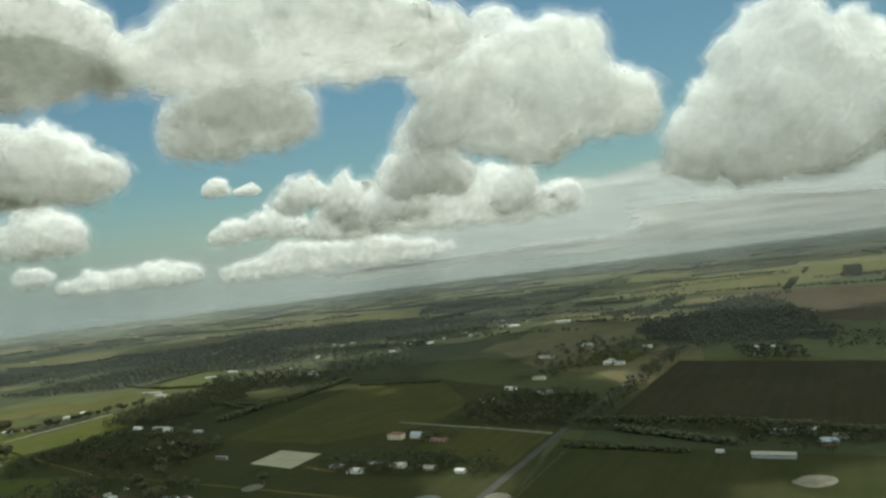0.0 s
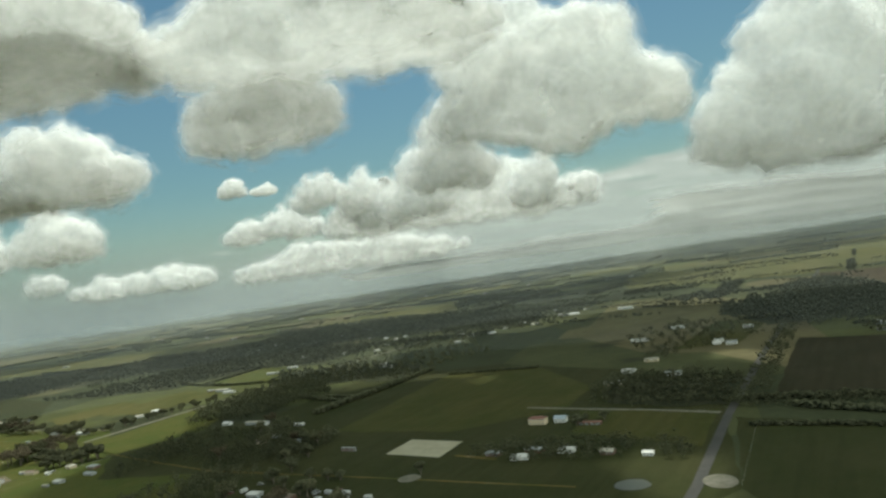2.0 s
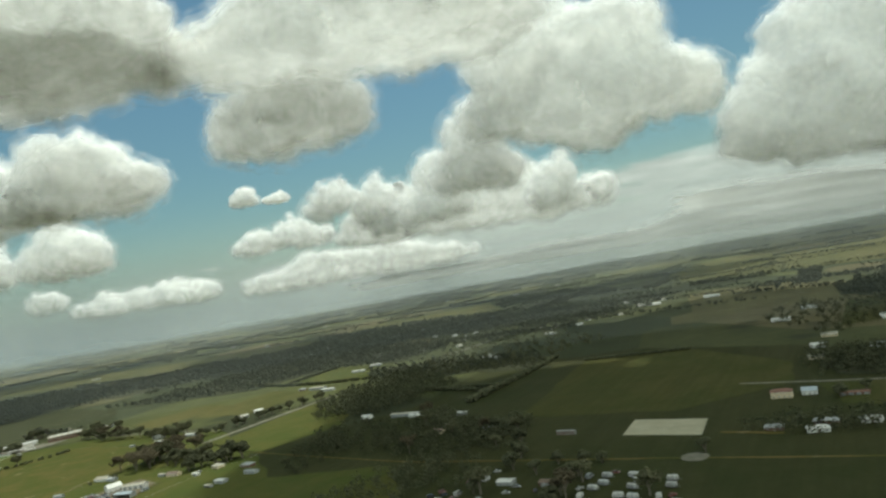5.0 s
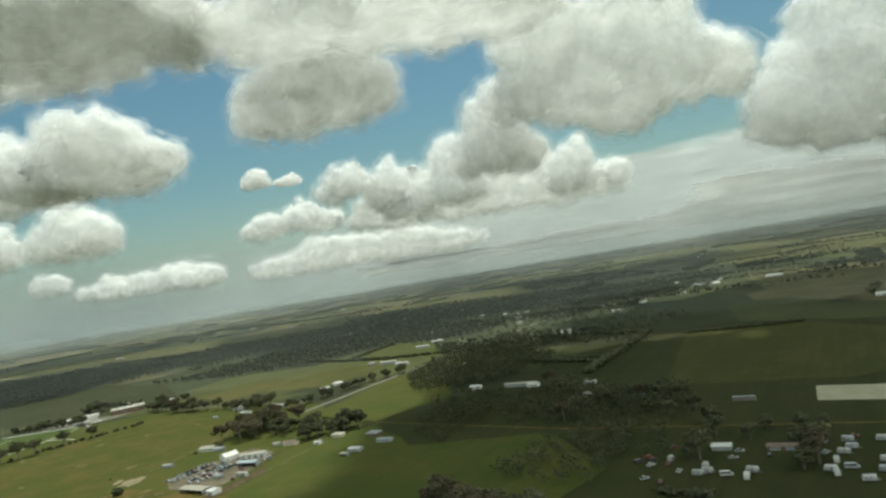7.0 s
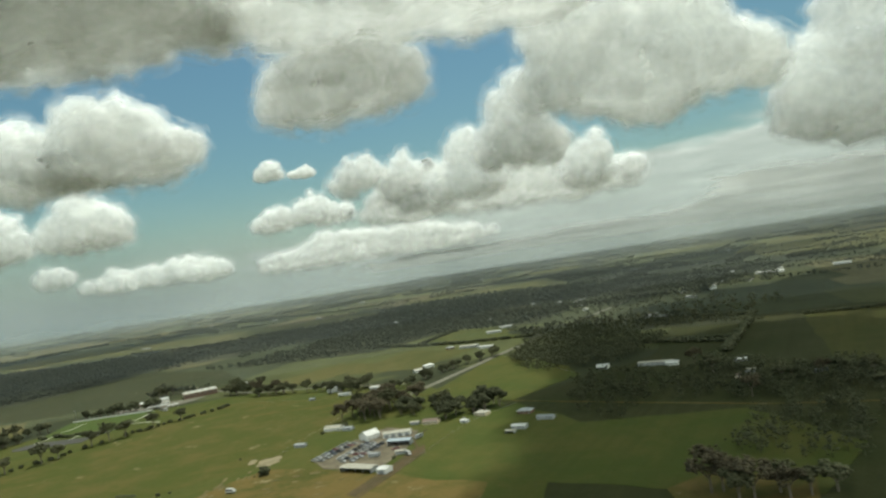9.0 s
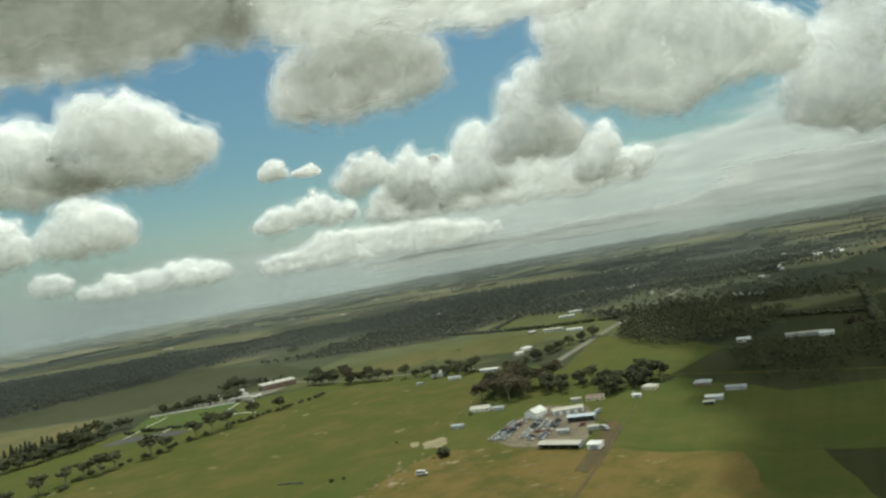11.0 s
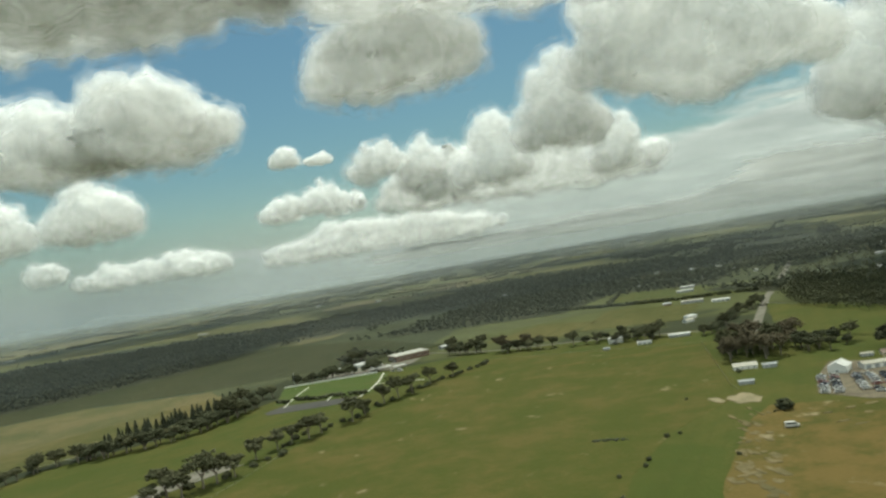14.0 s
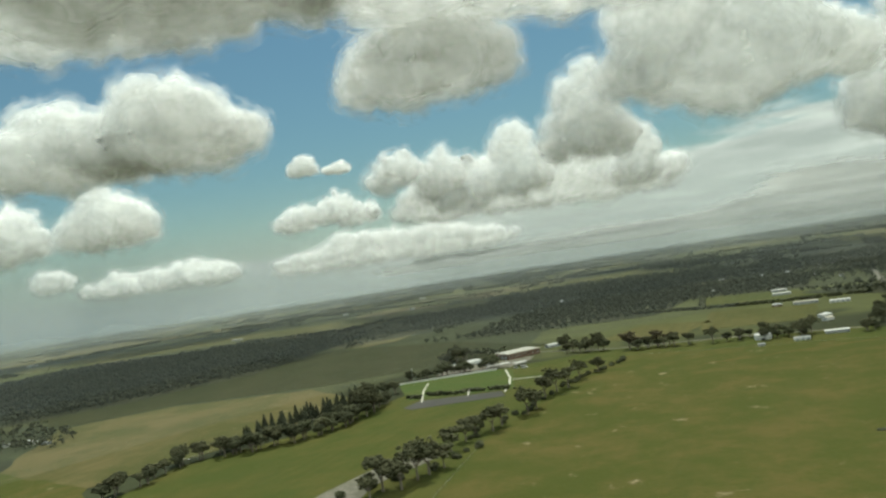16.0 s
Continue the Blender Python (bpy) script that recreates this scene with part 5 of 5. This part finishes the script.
shed(-298, 703, -30, 9, 6, 3, "small pale shed under trees", ROOF_PALE, WALL_GREY, 2)
shed(-266, 668, -30, 14, 6, 3, "grey shed among dark trees", ROOF_GREY, WALL_GREY, 2)
house(-231, 1125, -30, 20, 10, 4, "white house on rough pasture", WALL_WHITE, ROOF_WHITE, "gable", None, "house", 4)
house(-224, 1096, -30, 24, 9, 3.4, "long white-roofed house on rough pasture", WALL_WHITE, ROOF_WHITE, "gable", None, "house", 4)
shed(-109, 1294, -30, 24, 9, 3.4, "white shed far across the fields", ROOF_WHITE, WALL_GREY, 4)
# the house beyond the riding arena and the street of cottages
house(-59, 602, -30, 19, 10, 6.2, "tall cream house with a red tiled roof", WALL_CREAM, ROOF_RED, "hip", None, "house", 4, True)
house(-41, 598, -30, 13, 9, 4.2, "grey gabled garage beside the cream house", WALL_WHITE, ROOF_BLUE, "gable", 2.6, "garage", 3)
shed(-22, 576, -30, 24, 7, 2.6, "low red-brown outbuilding behind trees", ROOF_RED, WALL_BRICK, 4)
for (x, y, turn, l, w, roofing), words in zip(((-101, 530, -30, 14, 8, ROOF_GREY), (-84, 512, -20, 16, 9, ROOF_WHITE), (-72, 524, -35, 18, 8, ROOF_GREY), (-52, 512, -25, 15, 9, ROOF_WHITE), (-28, 494, -30, 12, 8, ROOF_PALE), (-6, 478, -30, 9, 6, ROOF_WHITE)),
                                              ("grey-roofed cottage beside the arena", "white-roofed cottage in the street of trees", "long grey-roofed cottage among trees", "white-roofed cottage with a veranda side", "pale-roofed cottage behind dark trees", "small white shed-like cottage by trees")):
    house(x, y, turn, l, w, 3, words, WALL_WHITE if roofing is ROOF_WHITE else WALL_BRICK, roofing, "hip" if l > 13 else "gable", None, "cottage", 3)
for (x, y, turn, l, w, roofing), words in zip(((59, 762, -30, 18, 10, ROOF_WHITE), (30, 708, -30, 26, 8, ROOF_PALE), (38, 716, 60, 12, 8, ROOF_WHITE), (97, 808, -30, 20, 9, ROOF_PALE), (131, 972, -30, 30, 10, ROOF_WHITE), (90, 716, -30, 22, 8, ROOF_GREY), (199, 872, -30, 14, 9, ROOF_WHITE), (202, 843, -30, 16, 9, ROOF_GREY), (190, 856, -30, 12, 9, ROOF_WHITE), (207, 1044, -30, 26, 9, ROOF_WHITE), (270, 951, -30, 16, 9, ROOF_WHITE), (133, 1508, -30, 60, 12, ROOF_WHITE), (242, 1458, -30, 40, 12, ROOF_WHITE)),
                                              ("white-roofed house by the wood", "long pale low house", "small white house", "pale-roofed house among garden trees", "long white-roofed house", "long grey shed-like house", "white-roofed roadside house", "grey-roofed roadside house", "small white roadside house", "long white house in the fields", "white house near the road", "very long white farm building", "long white farm building far off")):
    house(x, y, turn, l, w, 3.4, words + " near the road", WALL_WHITE if roofing is not ROOF_PALE else WALL_CREAM, roofing, "gable", None, "house", 3)
# the farm beside the brown field
shed(190, 427, -30, 34, 9, 3.6, "long pale shed on the roadside farm", ROOF_PALE, WALL_GREY, 5)
shed(226, 474, -30, 40, 10, 4, "long pale shed behind the roadside farm", ROOF_WHITE, WALL_GREY, 5)
house(232, 440, -30, 16, 10, 3.4, "blue-grey roofed farmhouse among trees", WALL_BRICK, ROOF_BLUE, "hip", None, "house", 3)
shed(246, 450, -30, 12, 7, 3, "small pale shed among trees", ROOF_PALE, WALL_GREY, 2)
shed(374, 822, -40, 34, 12, 4.6, "large white shed on a far farm", ROOF_WHITE, WALL_GREY, 4)
shed(345, 786, -40, 18, 9, 3.6, "pale shed on a far farm", ROOF_PALE, WALL_GREY, 3)
shed(-1334, 1036, -30, 26, 9, 3.6, "white shed of a far farmstead", ROOF_WHITE, WALL_WHITE, 3)
house(-1300, 1026, -30, 15, 9, 3.2, "white farmhouse of a far farmstead", WALL_WHITE, ROOF_WHITE, "gable", None, "house", 3)
shed(-1278, 1008, -30, 12, 7, 3, "grey shed of a far farmstead", ROOF_GREY, WALL_GREY, 2)
container = tagged(thing("shipping_container", "long dark weathered shipping container on grass", "container"))
container.matrix_basis = lay(-215, 607, -32)
part("body", a_box(-7, 7, -1.25, 1.25, 0.15, 2.9), material("rusty_steel", (0.13, 0.09, 0.07), 0.7, other=(0.19, 0.17, 0.15), scale=2), container)
part("roof_sheet", a_box(-7, 7, -1.25, 1.25, 2.91, 3.0), STEEL, container)
for s in (-1, 1):
    part("door_leaf", a_box(7.01, 7.08, min(0.03 * s, s * 1.2), max(0.03 * s, s * 1.2), 0.2, 2.85), STEEL, container)

far = random.Random(9)
for k, (x, y) in enumerate(scatter([(-700, 1750), (-300, 1300), (-100, 1350), (60, 1330), (330, 1850), (0, 1920), (-480, 2050)], 34, 40, far)):
    house(x, y, far.choice((-30, 60, 20)), far.uniform(12, 22), 8, 3.2, "pale-roofed house of a far settlement", WALL_WHITE, far.choice((ROOF_WHITE, ROOF_PALE, ROOF_GREY, ROOF_PALE)), "gable", None, "house", 1)
for k, (x, y) in enumerate(scatter([(-2200, 2500), (-1000, 2200), (300, 2200), (1700, 2000), (2400, 4200), (0, 5200), (-2500, 4200)], 24, 120, far)):
    shed(x, y, far.choice((-30, 60, 20)), far.uniform(25, 55), 11, 4, "long pale shed far across the country", ROOF_PALE, WALL_GREY, 2)


# ---- vehicles ----
def wheel(top, x, y, r, wide):
    def disc(radius, half):
        bm = bmesh.new()
        bmesh.ops.create_cone(bm, cap_ends=True, segments=12, radius1=radius, radius2=radius, depth=2 * half, matrix=Matrix.Translation((x, y, r)) @ Matrix.Rotation(radians(90), 4, "X"))
        return bm
    w = part("wheel", disc(r * 0.62, wide / 2 + 0.015), RIM, top)
    part("tyre", disc(r, wide / 2), TYRE, w)


def build_car(colour, kind="sedan"):
    """A parked car: lower body, glazed cabin, roof, four wheels, lamps and bumpers."""
    paint = PAINTS[colour]
    top = thing("car", f"parked {colour} {kind} car on bare ground", "car", "parked cars")
    if kind == "van":
        body = [(-2.4, 0.35), (2.35, 0.35), (2.4, 0.9), (1.7, 1.15), (1.2, 1.95), (-2.3, 2.0), (-2.42, 1.0)]
        cabin = [(1.68, 1.2), (1.24, 1.85), (-2.1, 1.85), (-2.1, 1.25)]
    else:
        body = [(-2.2, 0.35), (2.15, 0.35), (2.2, 0.75), (1.1, 0.95), (-1.5, 0.98), (-2.2, 0.9)]
        cabin = [(1.05, 0.96), (0.35, 1.42), (-1.05, 1.45), (-1.75, 0.98)]
    part("body", solid(body, -0.88, 0.88), paint, top)
    part("cabin_glass", solid(cabin, -0.905 if kind == "van" else -0.76, 0.905 if kind == "van" else 0.76), GLASS, top)
    if kind != "van":
        part("roof", a_box(-1.05, 0.36, -0.72, 0.72, 1.44, 1.50), paint, top)
    for sx in (-1.35, 1.35):
        for sy in (-0.8, 0.8):
            wheel(top, sx, sy, 0.33, 0.22)
    for sy in (-0.6, 0.6):
        part("headlight", a_box(2.12, 2.22, sy - 0.18, sy + 0.18, 0.60, 0.74), LAMP_GLASS, top)
        part("tail_light", a_box(-2.44 if kind == "van" else -2.24, -2.3 if kind == "van" else -2.1, sy - 0.16, sy + 0.16, 0.66, 0.82), RED_GLASS, top)
    for px in (-2.28, 2.18):
        part("bumper", a_box(px - 0.08, px + 0.08, -0.85, 0.85, 0.36, 0.54), TYRE, top)
    return top


def build_caravan(colour):
    top = thing("caravan", f"parked {colour} caravan with dark windows", "caravan", "parked caravans")
    part("body", solid([(-2.6, 0.55), (2.4, 0.55), (2.65, 1.3), (2.3, 2.5), (-2.3, 2.6), (-2.65, 1.6)], -1.1, 1.1), PAINTS[colour], top)
    part("roof_vent", a_box(-0.4, 0.4, -0.4, 0.4, 2.52, 2.75), STEEL, top)
    part("stripe", a_box(-2.4, 2.3, -1.125, -1.10, 1.0, 1.2), PAINTS["blue"], top)
    for px in (-1.6, 0.1):
        opening("window", top, px, -1.1, 1.45, 1.0, 0.65, "s", FRAME, GLASS)
    opening("door", top, 1.4, -1.1, 0.6, 0.75, 1.75, "s", FRAME, PAINTS["silver"])
    for sy in (-1.0, 1.0):
        wheel(top, -0.2, sy, 0.36, 0.2)
    part("drawbar", a_box(2.4, 3.9, -0.06, 0.06, 0.45, 0.6), STEEL, top)
    return top


PARKED = {}


def park(build, key, x, y, turn, size):
    m = pose(K * x, K * y, K * 0.24, 0, 0, turn) @ Matrix.Scale(size, 4)
    if (build, key) in PARKED:
        return copy_thing(PARKED[build, key], m @ Matrix.Scale(1 / size, 4))
    top = build(*key)
    top.matrix_basis = m
    PARKED[build, key] = top
    return top


lot = random.Random(4)
for k in range(9):
    for j in range(2):
        park(build_car, (lot.choice(("white", "white", "silver", "red", "blue", "dark")), "sedan"), -613 + 2.2 * k + 5.2 * j + lot.uniform(-0.5, 0.5), 652 + 4.0 * k - 3.4 * j + lot.uniform(-0.5, 0.5), -30 + lot.uniform(-12, 12), 0.68)
for k in range(9):
    for j in range(3):
        if lot.random() < 0.85:
            park(build_car, (lot.choice(("white", "white", "silver", "silver", "red", "blue", "dark")), "sedan"), -598 + 2.2 * k + 5.4 * j + lot.uniform(-0.7, 0.7), 642 + 4.1 * k - 3.4 * j + lot.uniform(-0.7, 0.7), -30 + lot.uniform(-25, 25), 0.68)
for x, y, key in ((-656, 611, ("white", "van")), (-512, 700, ("white", "sedan")), (-545, 668, ("silver", "van")), (-551, 630, ("white", "van")), (-560, 648, ("red", "sedan")), (-640, 918, ("dark", "sedan")), (-836, 984, ("white", "van")), (-843, 990, ("white", "sedan"))):
    park(build_car, key, x, y, lot.uniform(0, 360), 0.78)
for x, y in ((-294, 486), (-289, 487), (-277, 471), (-271, 478), (-218, 486), (-225, 481), (-213, 497), (-200, 490), (-200, 480), (-234, 472), (-243, 457), (-242, 463), (-216, 463), (-210, 458), (-224, 452), (-236, 445), (-203, 442), (-199, 451), (-194, 440), (-188, 464), (-287, 494), (-279, 531), (-206, 472), (-184, 474)):
    park(build_caravan, (lot.choice(("white", "white", "silver")),), x, y, lot.choice((-32, -28, -35, -30, 58)) + lot.uniform(-9, 9), 0.66)
for x, y in ((-305, 517), (-301, 508), (-313, 519), (-313, 485), (-300, 495), (-270, 501), (-254, 496), (-231, 486), (-217, 446), (-222, 445), (-233, 462), (-228, 440), (-271, 545), (-289, 533), (-241, 506), (-318, 493), (-207, 502), (-222, 502), (-309, 511), (-306, 523), (-297, 514), (-283, 479), (-192, 452), (-212, 450), (-263, 509)):
    park(build_car, (lot.choice(("white", "silver", "white", "red", "dark")), lot.choice(("sedan", "van", "sedan"))), x, y, lot.choice((-30, 60, 20)) + lot.uniform(-15, 15), 0.60)
park(build_caravan, ("white",), 164, 447, -25, 0.72)
shed(-268, 519, -30, 13, 9, 3, "pale striped-roof shed in the vehicle camp", ROOF_WHITE, WALL_GREY, 2)
shed(-243, 503, -32, 20, 8, 2.8, "long low red-brown shed in the vehicle camp", ROOF_BROWN, WALL_BRICK, 2)


# ---- fences ----
POST_WOOD = material("weathered_post", (0.22, 0.19, 0.15), 0.95, other=(0.15, 0.13, 0.10), scale=0.5)
POST = bpy.data.meshes.new("post")
bm = a_box(-0.10, 0.10, -0.10, 0.10, -0.3, 1.25)
bm.to_mesh(POST)
bm.free()
POST.materials.append(POST_WOOD)


def fence(line, label="low post-and-wire paddock fence"):
    """Timber posts with three wires between them."""
    top = tagged(thing("fence", label, "fence"), group="paddock fences")
    top.matrix_basis = lay(*line[0])
    x0, y0 = line[0]
    for (ax, ay), (bx, by) in zip(line, line[1:]):
        length = math.dist((ax, ay), (bx, by))
        count = max(1, int(length / 8))
        for k in range(count):
            f = k / count
            ob = part("post", POST, POST_WOOD, top)
            ob.location = (ax + (bx - ax) * f - x0, ay + (by - ay) * f - y0, 0)
        for z in (0.4, 0.75, 1.1):
            bm = bmesh.new()
            limb(bm, (ax - x0, ay - y0, z), (bx - x0, by - y0, z), 0.009, 0.009, 3)
            part("wire", bm, STEEL, top)


for line in ([(-590, 850), (-640, 700), (-642, 684)], [(-745, 955), (-680, 912), (-592, 852)], [(-905, 745), (-960, 605)], [(-470, 728), (-510, 688), (-556, 602)], [(-1050, 868), (-1110, 828)], [(-20, 630), (66, 562)], [(-404, 802), (-452, 998)], [(75, 505), (20, 402)]):
    fence(line)
